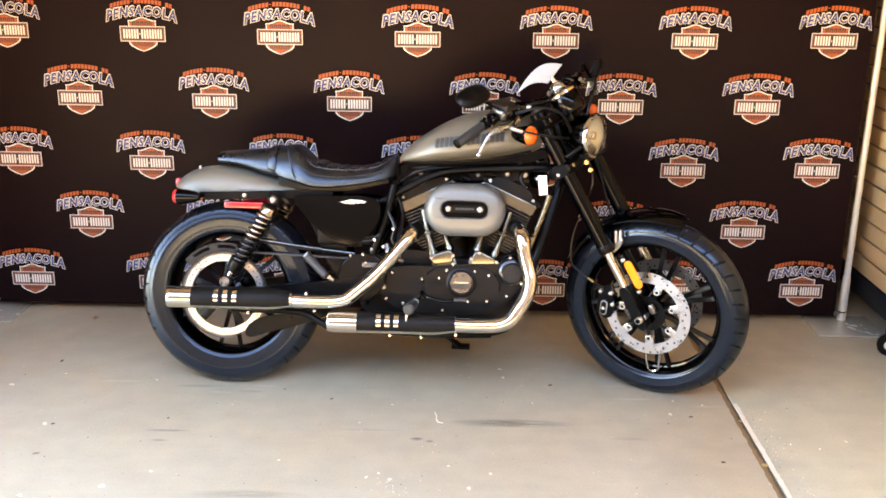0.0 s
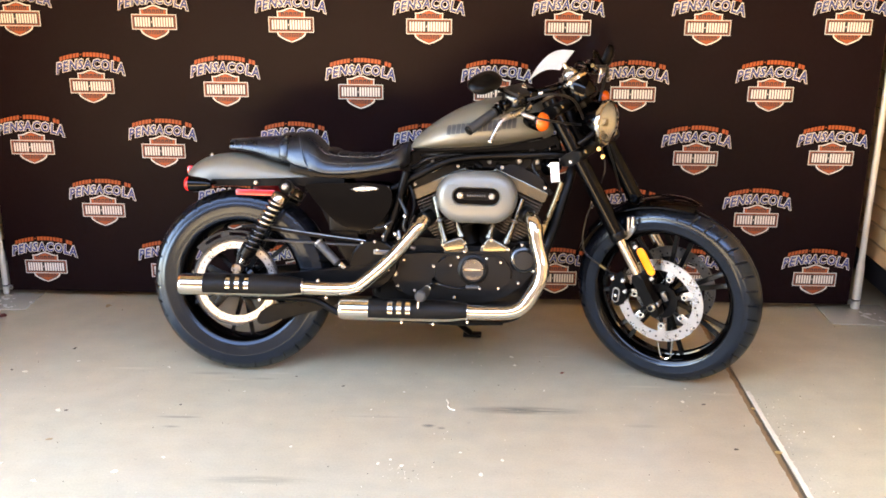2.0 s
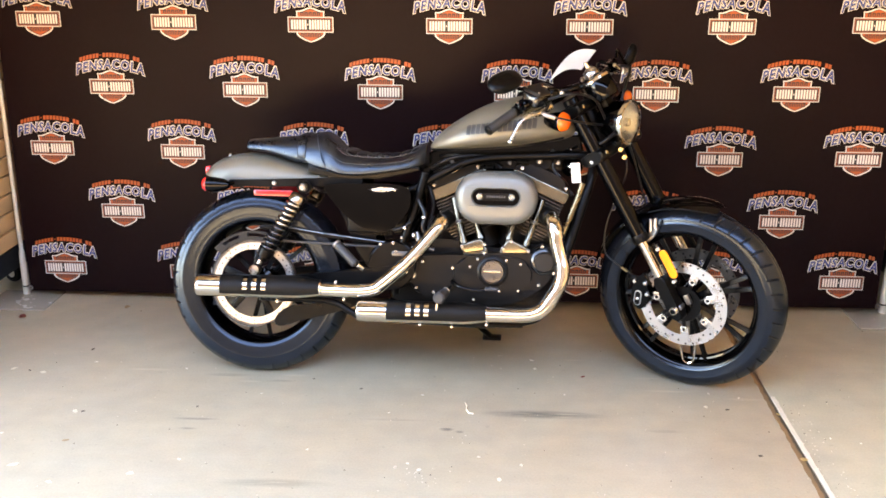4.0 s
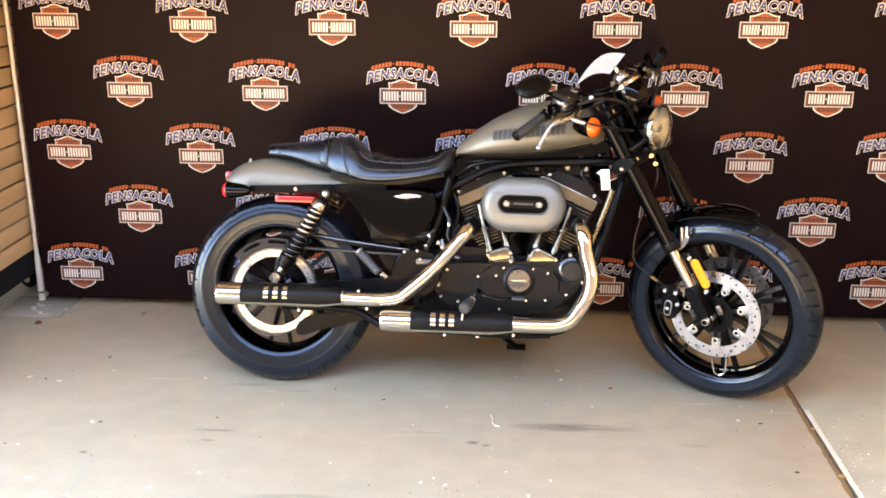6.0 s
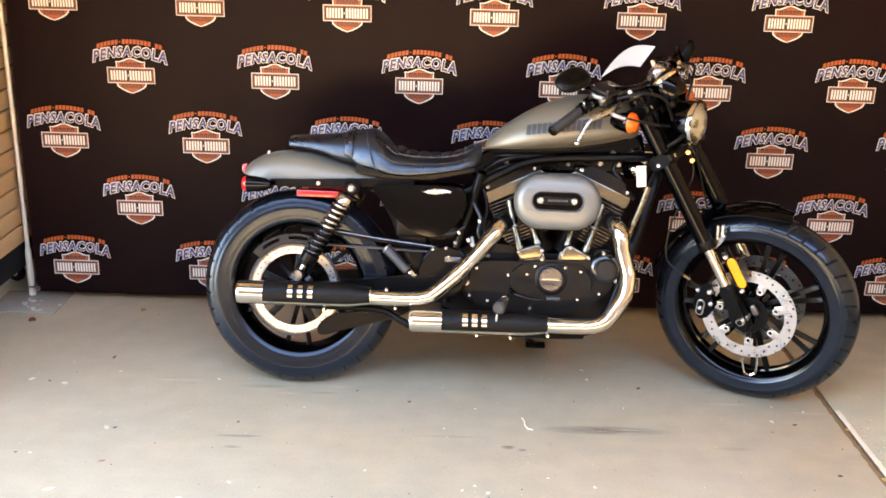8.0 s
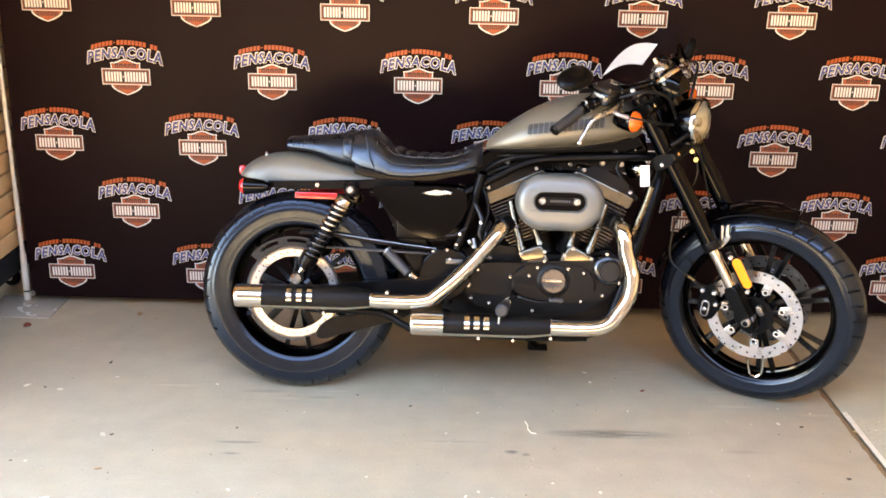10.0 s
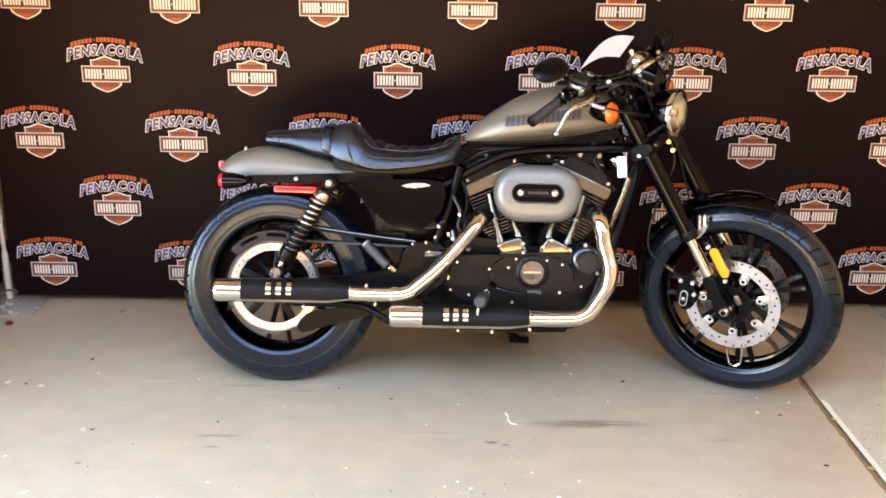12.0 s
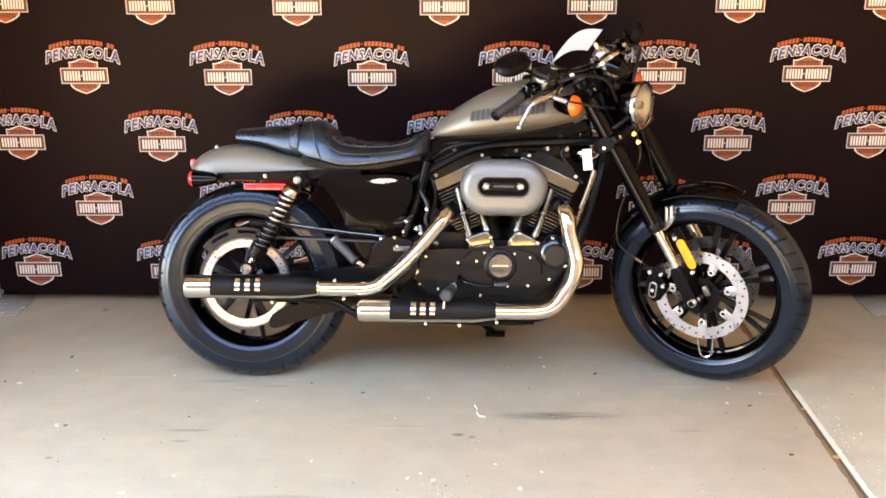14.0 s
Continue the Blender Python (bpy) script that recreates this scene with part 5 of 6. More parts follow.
for pts, ledge in (([(0.752, 0.4975), (0.755, 0.516), (0.818, 0.5385), (0.8315, 0.5245), (0.833, 0.4955), (0.766, 0.4815)], [(0.760, 0.474), (0.758, 0.492), (0.838, 0.506), (0.852, 0.470)]),
                   ([(0.892, 0.4855), (0.8975, 0.516), (0.9095, 0.5345), (0.924, 0.5385), (0.984, 0.5075), (0.979, 0.489)], [(0.878, 0.468), (0.889, 0.506), (0.990, 0.496), (0.962, 0.462)])):
    blk = ep("tappet_block", prism(pts, -0.182, -0.12, 0.006, segs=3), POLISHED_CAST, "polished cast tappet block")
    ep("block_foot", prism(ledge, -0.172, -0.12, 0.004), POLISHED_CAST, "", blk)
    for x, z in (pts[1], pts[3], pts[4]):
        ep("tappet_bolt", cyl((x, -0.172, z - 0.008), (x, -0.191, z - 0.008), 0.0075, 0.0062, 0.002, 12), BOLT, "", blk)

# air cleaner: domed oval with a black slot
def dome(cx, cz, hw, hh, y0, y1):
    b = bmesh.new()
    rings = []
    for inset, y in ((0.004, y0), (0.0, y0 - 0.004), (0.0, y1 + 0.034), (0.003, y1 + 0.022), (0.009, y1 + 0.012), (0.018, y1 + 0.0055), (0.032, y1 + 0.0015), (0.050, y1)):
        rings.append([b.verts.new((x, y, z)) for x, z in stadium(cx, cz, hw - inset, hh - inset, 18)])
    n = len(rings[0])
    for p, q in zip(rings, rings[1:]):
        for j in range(n):
            b.faces.new((p[j], p[(j + 1) % n], q[(j + 1) % n], q[j]))
    # sunken slot
    slot = [b.verts.new((x, y1 - 0.0005, z)) for x, z in stadium(cx, cz + 0.004, 0.084, 0.032, 18)]
    sunk = [b.verts.new((x, y1 + 0.014, z)) for x, z in stadium(cx, cz + 0.004, 0.079, 0.027, 18)]
    last = rings[-1]
    for p, q in ((last, slot), (slot, sunk)):
        for j in range(n):
            b.faces.new((p[j], p[(j + 1) % n], q[(j + 1) % n], q[j]))
    b.faces.new(sunk)
    b.faces.new(rings[0])
    return b


ACX, ACZ = 0.871, 0.682
air = ep("air_cleaner", dome(ACX, ACZ, 0.140, 0.0900, -0.165, -0.262), COOL_LIT_PAINT, "satin grey oval air cleaner cover", crease=50)
ep("slot_insert", prism(stadium(ACX, ACZ + 0.004, 0.079, 0.027, 14), -0.2505, -0.244, 0.001), GLOSS_BLACK, "gloss black slot insert", air)
ep("badge_panel", prism(stadium(ACX, ACZ + 0.005, 0.052, 0.013, 8), -0.2535, -0.2500, 0.0008), SATIN_BLACK, "", air)
for k in range(8):
    ep("badge_stroke", box((0.0052, 0.0014, 0.0075), (ACX - 0.029 + k * 0.0082, -0.2542, ACZ + 0.006), 0.0003), MARK_DARK, "", air)
for dx in (-0.055, 0.052):
    ep("cover_screw", cyl((ACX + dx, -0.247, ACZ + 0.005), (ACX + dx, -0.262, ACZ + 0.005), 0.0125, 0.0105, 0.004, 18), BOLT, "chrome button screw", air)
for dz in (0.036, -0.030):
    ep("rib", tube([(ACX - 0.128, -0.2350, ACZ + 0.004 + dz * 0.95), (ACX - 0.105, -0.2560, ACZ + 0.004 + dz), (ACX - 0.07, -0.2625, ACZ + 0.004 + dz)], 0.0022, 8), COOL_LIT_PAINT, "", air)
ep("backing_plate", prism(stadium(ACX, ACZ - 0.004, 0.130, 0.084, 12), -0.166, -0.145, 0.002), SATIN_BLACK, "", air)
ep("intake", box((0.11, 0.15, 0.09), (0.875, -0.07, 0.70), 0.012), SATIN_BLACK, "black intake body")
ep("engine_bracket", prism([(0.97, 0.79), (1.05, 0.84), (1.10, 0.80), (1.09, 0.775), (1.03, 0.775)], -0.075, -0.06, 0.003), SATIN_BLACK, "black engine mount bracket")
ep("bracket_bolt", cyl((1.075, -0.07, 0.803), (1.075, -0.09, 0.803), 0.010, 0.009, 0.002, 14), DULL_STEEL)
for k in range(7):
    ep("coil_fin", cyl((0.955 + k * 0.007, -0.09, 0.810 + k * 0.002), (0.958 + k * 0.007, -0.09, 0.811 + k * 0.002), 0.016, segs=16), SATIN_BLACK)
ep("wiring", tube([(0.63, -0.085, 0.770), (0.70, -0.095, 0.808), (0.80, -0.100, 0.822), (0.92, -0.095, 0.820), (1.03, -0.085, 0.828), (1.12, -0.06, 0.84)], 0.008, 10), CABLE, "black wiring loom")
ep("spark_lead", tube([(0.78, -0.05, 0.80), (0.82, -0.10, 0.812), (0.85, -0.10, 0.80), (0.852, -0.09, 0.775)], 0.0045, 8), CABLE, "black ignition lead")
for x, z, r, mat in ((0.70, 0.800, 0.009, DULL_STEEL), (0.735, 0.812, 0.007, CHROME), (0.775, 0.792, 0.008, CHROME), (0.815, 0.806, 0.010, DULL_STEEL), (0.86, 0.815, 0.006, CHROME),
                     (0.905, 0.800, 0.009, DULL_STEEL), (0.935, 0.790, 0.007, BRASS), (1.02, 0.822, 0.007, CHROME), (1.055, 0.842, 0.008, DULL_STEEL), (1.115, 0.852, 0.007, CHROME)):
    ep("fitting", cyl((x, -0.058, z), (x + 0.004, -0.092, z - 0.003), r, r * 0.8, 0.002, 14), mat)
for x, z in ((0.72, 0.782), (0.84, 0.790), (0.99, 0.806)):
    ep("connector", box((0.034, 0.022, 0.018), (x, -0.085, z), 0.003), SATIN_BLACK, "black wiring connector")
for pts in ([(0.64, -0.075, 0.755), (0.69, -0.10, 0.780), (0.76, -0.105, 0.800), (0.83, -0.10, 0.795), (0.90, -0.10, 0.812), (0.97, -0.095, 0.800)],
            [(0.66, -0.07, 0.815), (0.74, -0.095, 0.822), (0.82, -0.095, 0.812), (0.88, -0.10, 0.780)],
            [(1.14, -0.06, 0.86), (1.09, -0.085, 0.835), (1.06, -0.09, 0.790), (1.09, -0.095, 0.740), (1.13, -0.10, 0.69)],
            [(0.60, -0.11, 0.735), (0.63, -0.12, 0.700), (0.645, -0.125, 0.64), (0.63, -0.13, 0.57)]):
    ep("hose", tube(pts, 0.006, 10), CABLE)
ep("mount_plate", prism(rounded([(0.965, 0.795), (0.99, 0.83), (1.04, 0.835), (1.055, 0.80), (1.03, 0.775), (0.985, 0.775)], 4), -0.098, -0.090, 0.002), SATIN_BLACK, "black engine steady plate")
ep("plate_bolt", cyl((1.012, -0.096, 0.805), (1.012, -0.108, 0.805), 0.012, 0.010, 0.003, 16), DULL_STEEL)
ep("horn", cyl((1.12, -0.06, 0.79), (1.135, -0.105, 0.79), 0.036, 0.030, 0.006, 24), GLOSS_BLACK, "round black horn")
ep("horn_cap", cyl((1.133, -0.100, 0.79), (1.137, -0.112, 0.79), 0.022, 0.018, 0.004, 20), CHROME, "chrome horn cap")

# exhaust
def pipe(name, pts, r, label):
    return bp(name, tube(pts, r, 24, 10), CHROME, label)


rp = pipe("rear_header", [(0.694, -0.146, 0.592), (0.683, -0.160, 0.580), (0.668, -0.176, 0.558), (0.580, -0.205, 0.452), (0.490, -0.222, 0.370), (0.455, -0.228, 0.351), (0.41, -0.232, 0.345), (0.34, -0.238, 0.345), (0.268, -0.242, 0.346)], 0.0245, "curved chrome rear header pipe")
bp("pipe_band", cyl((0.676, -0.165, 0.571), (0.686, -0.156, 0.583), 0.0275, bevel=0.002), CHROME, "", rp)
bp("port_flange", cyl((0.690, -0.148, 0.588), (0.715, -0.120, 0.606), 0.031, 0.028, 0.004), SATIN_BLACK, "", rp)
fpipe = pipe("front_header", [(1.062, -0.150, 0.615), (1.074, -0.185, 0.600), (1.085, -0.200, 0.565), (1.0915, -0.203, 0.5265), (1.105, -0.210, 0.480), (1.112, -0.218, 0.445), (1.104, -0.228, 0.395), (1.080, -0.236, 0.350), (1.050, -0.240, 0.308), (1.010, -0.242, 0.288), (0.95, -0.242, 0.283), (0.850, -0.242, 0.281)], 0.0255, "curved chrome front header pipe")
bp("heat_clamp", cyl((1.080, -0.194, 0.584), (1.086, -0.200, 0.566), 0.0280, bevel=0.002), CHROME, "", fpipe)
bp("clamp_screw", cyl((1.070, -0.216, 0.590), (1.090, -0.222, 0.580), 0.0055, segs=12), BOLT, "", fpipe)
bp("port_flange", cyl((1.048, -0.130, 0.622), (1.064, -0.156, 0.614), 0.031, 0.029, 0.004), SATIN_BLACK, "", fpipe)


def muffler(x0, xs0, xs1, x1, y, z, r, slots, rake=0.0):
    """A chrome can with a slotted black heat shield over its outer side."""
    m = Matrix.Translation((x0, y, z)) @ Matrix.Rotation(radians(90) - rake, 4, "Y")
    ln = x1 - x0
    can = bp("muffler", lathe([(0, 0.022), (r * 0.55, 0.020), (r * 0.62, 0.004), (r * 0.90, 0.0), (r * 0.97, 0.003), (r, 0.012), (r, ln - 0.085), (r * 0.93, ln - 0.06), (0.027, ln - 0.004), (0.026, ln), (0, ln)], 40, m), CHROME,
              "chrome slip-on muffler with a black slotted shield")
    b = bmesh.new()
    xs = [xs0 - x0, xs0 - x0 + 0.004]
    for s in slots:
        xs += [s - x0 - 0.0085, s - x0 + 0.0085]
    taper = ln - 0.085
    xs += [taper - 0.02, taper, taper + 0.025, ln - 0.03, xs1 - x0]
    xs = sorted(set(round(v, 4) for v in xs if v <= xs1 - x0 + 1e-6))
    angs = [radians(a) for a in (-34, -30, -25, -19, -12, -3, 6, 16, 26, 36, 50, 64, 80, 96, 112, 126)]
    grid = []
    for xx in xs:
        rr = (r if xx < taper else float(np.interp(xx, [taper, taper + 0.025, ln - 0.004], [r, r * 0.93, 0.027]))) + 0.0025
        # angle 0 faces the bike's right, 90 is up
        grid.append([b.verts.new(m @ Vector((-rr * math.sin(a), -rr * math.cos(a), xx))) for a in angs])
    for i in range(len(xs) - 1):
        mid = (xs[i] + xs[i + 1]) / 2 + x0
        for j in range(len(angs) - 1):
            am = (angs[j] + angs[j + 1]) / 2
            if any(abs(mid - s) < 0.006 for s in slots) and radians(-12) < am < radians(64):
                continue
            b.faces.new((grid[i][j], grid[i + 1][j], grid[i + 1][j + 1], grid[i][j + 1]))
    bmesh.ops.solidify(b, geom=list(b.faces), thickness=0.0018)
    bp("heat_shield", b, SHIELD, "matte black slotted heat shield", can)
    return can


muffler(-0.158, -0.068, 0.280, 0.285, -0.252, 0.3465, 0.0385, (0.021, 0.054, 0.087), radians(0.6))
muffler(0.411, 0.516, 0.858, 0.864, -0.246, 0.277, 0.0370, (0.592, 0.623, 0.654), radians(0.8))
bp("muffler_hanger", tube([(0.06, -0.235, 0.31), (0.12, -0.20, 0.302), (0.30, -0.19, 0.297), (0.38, -0.195, 0.262), (0.46, -0.20, 0.244), (0.85, -0.20, 0.240), (0.98, -0.17, 0.238)], 0.012, 12), SATIN_BLACK, "black exhaust support tube")
for x, y, z in ((0.13, -0.262, 0.301), (0.33, -0.235, 0.372), (0.36, -0.235, 0.312), (0.63, -0.25, 0.238), (0.74, -0.25, 0.236), (0.86, -0.25, 0.248)):
    bp("hanger_bolt", cyl((x, y + 0.012, z), (x, y - 0.006, z), 0.0065, 0.0055, 0.002, 12), BOLT)

# pegs, pedal, side stand
peg = bp("rider_peg", cyl((0.712, -0.235, 0.350), (0.698, -0.310, 0.341), 0.016, 0.0205, 0.006), SOFT_RUBBER, "black rubber rider peg")
bp("peg_arm", cyl((0.738, -0.16, 0.366), (0.716, -0.240, 0.358), 0.0125), CHROME, "", peg)
bp("peg_feeler", cyl((0.694, -0.308, 0.325), (0.692, -0.306, 0.300), 0.0045, segs=10), CHROME, "", peg)
bp("brake_pedal", tube([(0.735, -0.20, 0.385), (0.757, -0.235, 0.376), (0.80, -0.245, 0.366), (0.835, -0.240, 0.364), (0.862, -0.225, 0.372)], [0.009, 0.0075, 0.006, 0.006, 0.006], 12), GLOSS_BLACK, "black brake pedal lever")
bp("pedal_pad", box((0.045, 0.03, 0.010), (0.872, -0.232, 0.370), 0.003), SOFT_RUBBER)
pp = bp("passenger_peg", cyl((0.322, -0.185, 0.500), (0.395, -0.205, 0.432), 0.0165, 0.0150, 0.004), SOFT_RUBBER, "folded black passenger peg")
bp("peg_cap", cyl((0.317, -0.184, 0.505), (0.325, -0.186, 0.498), 0.0175, 0.0175, 0.004), DULL_STEEL, "", pp)
bp("peg_clevis", cyl((0.397, -0.2, 0.432), (0.420, -0.19, 0.415), 0.011, 0.009, 0.003), CHROME, "", pp)
stand_leg = bp("side_stand", tube([(0.72, 0.10, 0.24), (0.76, 0.20, 0.185), (0.84, 0.350, 0.088)], 0.012, 12), SATIN_BLACK, "black steel side stand")
bp("stand_foot", box((0.075, 0.045, 0.012), (0.850, 0.366, 0.0765), 0.004, m=Matrix.Rotation(radians(10.9), 4, "X")), SATIN_BLACK, "", stand_leg)
bp("stand_spring", tube([(0.74, 0.13, 0.23), (0.79, 0.22, 0.17), (0.82, 0.27, 0.135)], 0.006, 8), SATIN_BLACK, "", stand_leg)

# ---- steered front end ----
# bright glint of one spoke pair, built as a chrome loop
wp("spoke_glint", tube([(-0.099, -0.034, -0.146), (-0.110, -0.036, -0.185), (-0.112, -0.037, -0.200), (-0.099, -0.037, -0.212), (-0.080, -0.036, -0.208), (-0.070, -0.036, -0.196), (-0.042, -0.034, -0.150)], 0.0042, 8), CHROME,
   "chrome loop shaped as the glint on a spoke pair", front)
# brake discs with drilled holes, lugs and rivets
for y in (-0.072, 0.072):
    m = Matrix.Translation((0, y, 0)) @ SIDE
    # far disc and lugs take darker metal, painting in the wheel's shade
    disc = wp("brake_disc", lathe([(0.113, -0.0022), (0.150, -0.0022), (0.150, 0.0022), (0.113, 0.0022)], 90, m, closed=True), DISC_STEEL if y < 0 else DARK_METAL, "drilled floating steel brake disc")
    for k in range(35):
        a = 2 * math.pi * k / 35
        rr = (0.144, 0.134, 0.124, 0.134, 0.144)[k % 5]
        c = Vector((rr * math.cos(a), y, rr * math.sin(a)))
        wp("disc_hole", cyl(c + Vector((0, -0.0026, 0)), c + Vector((0, 0.0026, 0)), 0.0036, segs=10, bevel=0.0001), SATIN_BLACK, "", disc)
    for k in range(7):
        a = 2 * math.pi * k / 7 + radians(-11)
        c = Vector((0.090 * math.cos(a), y, 0.090 * math.sin(a)))
        b = box((0.036, 0.0040, 0.028), (0.104, 0, 0), 0.0015)
        b.transform(Matrix.Translation((0, y, 0)) @ Matrix.Rotation(-a, 4, "Y"))
        wp("disc_lug", b, DISC_STEEL if y < 0 else DARK_METAL, "", disc)
        wp("disc_button", lathe([(0.0055, -0.007), (0.0105, -0.007), (0.0118, -0.005), (0.0118, 0.005), (0.0105, 0.007), (0.0055, 0.007)], 20, Matrix.Translation(c) @ SIDE, closed=True), BOLT, "", disc)
        wp("button_core", cyl(c + Vector((0, -0.005, 0)), c + Vector((0, 0.005, 0)), 0.0055, bevel=0.001, segs=12), SATIN_BLACK, "", disc)
    wp("disc_carrier", lathe([(0.030, -0.004), (0.062, -0.004), (0.064, 0.0), (0.062, 0.004), (0.030, 0.004)], 40, m, closed=True), SATIN_BLACK, "black disc carrier", disc)
    for k in range(7):
        a = 2 * math.pi * k / 7 + radians(-11)
        b = box((0.034, 0.006, 0.014), (0.076, 0, 0), 0.002)
        b.transform(Matrix.Translation((0, y, 0)) @ Matrix.Rotation(-a, 4, "Y"))
        wp("carrier_arm", b, SATIN_BLACK, "", disc)

# fork legs: black outer tubes, chrome inner tubes, cast feet
for y in (-0.105, 0.105):
    leg = fp("fork_leg", cyl((0, y, 0.285), (0, y, 0.835), 0.0285, bevel=0.004, segs=32), FORK_BLACK, "gloss black inverted fork tube")
    fp("fork_collar", lathe([(0.0285, 0.280), (0.0300, 0.283), (0.0300, 0.305), (0.0285, 0.310)], 32, Matrix.Translation((0, y, 0)), closed=True), SATIN_BLACK, "", leg)
    fp("fork_slider", cyl((0, y, 0.10), (0, y, 0.290), 0.0185, segs=28), CHROME, "bright chrome slider", leg)
    fp("fork_cap", cyl((0, y, 0.835), (0, y, 0.846), 0.022, 0.019, 0.003), DULL_STEEL, "", leg)
    foot = fp("fork_foot", prism(rounded([(-0.021, 0.140), (0.0, 0.146), (0.021, 0.140), (0.021, 0.09), (0.020, 0.02), (0.018, -0.018), (0.0, -0.026), (-0.019, -0.016), (-0.021, 0.03), (-0.021, 0.09)], 4), y - 0.022, y + 0.022, 0.008, segs=3), SATIN_BLACK, "black cast fork foot", leg)
    s = math.copysign(1, y)
    fp("axle_cap", cyl((0.006, y + s * 0.022, 0.018), (0.006, y + s * 0.038, 0.018), 0.0165, 0.015, 0.003, 20), CHROME, "chrome axle end", leg)
    fp("axle_hex", cyl((0.006, y + s * 0.036, 0.018), (0.006, y + s * 0.042, 0.018), 0.0095, segs=6), SATIN_BLACK, "", leg)
    if y < 0:
        fp("reflector", prism(stadium(0, 0, 0.054, 0.0155, 8), -0.003, 0.003, 0.001), AMBER, "amber stadium-shaped reflector", leg).data.transform(
        FRONT @ Matrix.Translation((0.062, y + s * 0.012, 0.176)) @ Matrix.Rotation(radians(90), 4, "Y") @ FRONT.inverted())
    fp("reflector_bracket", box((0.020, 0.010, 0.15), (0.046, y + s * 0.004, 0.18), 0.003), SATIN_BLACK, "", leg)
    for zz in (0.238, 0.112):
        fp("foot_bolt", cyl((0.050, y + s * 0.006, zz), (0.050, y + s * 0.018, zz), 0.0085, 0.007, 0.002, 14), BOLT, "", leg)
    cal = fp("brake_caliper", prism(rounded([(-0.060, 0.150), (-0.045, 0.175), (-0.085, 0.165), (-0.125, 0.135), (-0.150, 0.085), (-0.140, 0.055), (-0.105, 0.060), (-0.070, 0.090)], 4), y * 0.74 - 0.036, y * 0.74 + 0.036, 0.010, segs=3), GLOSS_BLACK, "gloss black brake caliper")
    b = prism(stadium(0, 0, 0.030, 0.0135, 8), -0.002, 0.002, 0.0008)
    b.transform(Matrix.Translation((-0.118, y * 0.74 + s * 0.0375, 0.098)) @ Matrix.Rotation(radians(-52), 4, "Y"))
    fp("caliper_badge", b, DISC_STEEL, "", cal)
    b = prism(stadium(0, 0, 0.026, 0.0100, 8), -0.002, 0.002, 0.0008)
    b.transform(Matrix.Translation((-0.118, y * 0.74 + s * 0.0385, 0.098)) @ Matrix.Rotation(radians(-52), 4, "Y"))
    fp("badge_field", b, SATIN_BLACK, "", cal)
    for x, z in ((-0.060, 0.140), (-0.075, 0.100), (-0.095, 0.160), (-0.118, 0.098)):
        fp("caliper_bolt", cyl((x, y * 0.74 + s * 0.033, z), (x, y * 0.74 + s * 0.046, z), 0.008, 0.007, 0.002, 14), BOLT, "", cal)
wp("front_axle", cyl((0, -0.12, 0), (0, 0.12, 0), 0.011), DULL_STEEL)
wp("speed_sensor", box((0.020, 0.018, 0.034), (0.032, -0.088, 0.012), 0.005), DARK_METAL, "small dark wheel speed sensor")

for z, name in ((0.615, "lower_yoke"), (0.790, "upper_yoke")):
    y_ = fp(name, prism(rounded([(-0.045, z - 0.018), (0.035, z - 0.018), (0.035, z + 0.018), (-0.045, z + 0.018)], 4), -0.145, 0.145, 0.008), SATIN_BLACK, "black triple clamp")
    for y in (-0.105, 0.105):
        fp("clamp_ring", cyl((0, y, z - 0.022), (0, y, z + 0.022), 0.037, bevel=0.004, segs=32), SATIN_BLACK, "", y_)
        fp("clamp_bolt", cyl((0.034, y * 1.1, z), (0.046, y * 1.1, z), 0.0075, segs=12), BRASS, "", y_)
        fp("pinch_bolt", cyl((-0.01, y * 1.34, z - 0.008), (-0.01, y * 1.42, z - 0.008), 0.007, segs=12), BOLT, "", y_)

# front fender and its brackets
b = bmesh.new()
rings = []
for k in range(30):
    a = radians(134 - 90 * k / 29)
    R0 = RF + 0.026
    hw = 0.072 * (0.55 + 0.45 * math.sin(math.pi * min(1, (k + 4) / 22) * 0.5) ** 0.7) * (1 if k < 24 else 1 - 0.35 * ((k - 24) / 5) ** 2)
    outer, inner = [], []
    for j in range(15):
        u = -1 + 2 * j / 14
        dr = -0.017 * abs(u) ** 2.4
        for lst, off in ((outer, 0.0), (inner, -0.004)):
            r = R0 + dr + off
            lst.append(b.verts.new((r * math.cos(a), u * hw, r * math.sin(a))))
    rings.append(outer + inner[::-1])
for p, q in zip(rings, rings[1:]):
    for j in range(30):
        b.faces.new((p[j], p[(j + 1) % 30], q[(j + 1) % 30], q[j]))
for r in (rings[0], rings[-1]):
    for j in range(14):
        b.faces.new((r[j], r[j + 1], r[28 - j], r[29 - j]))
ff = wp("front_fender", b, GLOSS_BLACK, "gloss black short front fender")
for y in (-0.078, 0.078):
    br = fp("fender_bracket", prism(rounded([(0.012, 0.268), (0.062, 0.292), (0.056, 0.305), (0.006, 0.281)], 3), y - 0.009, y + 0.007, 0.002), DULL_STEEL, "bright fender bracket with two prongs", ff)
    for a, c in (((0.022, 0.280), (0.052, 0.338)), ((0.050, 0.296), (0.070, 0.334))):
        fp("prong", cyl((a[0], y, a[1]), (c[0], y * 0.93, c[1]), 0.0078, 0.0062, 0.0015, 12), DULL_STEEL, "", br)

# headlamp
def steered(x, y, z):
    """A step in the room, in the steered parts' axes."""
    return (BIKE @ FRONT).to_3x3().inverted() @ Vector((x, y, z))


HD = Matrix.Translation(Vector((0.080, 0, 0.667)) + steered(0.002, 0, 0.012)) @ Matrix.Rotation(radians(90 + 29), 4, "Y")     # z looks ahead
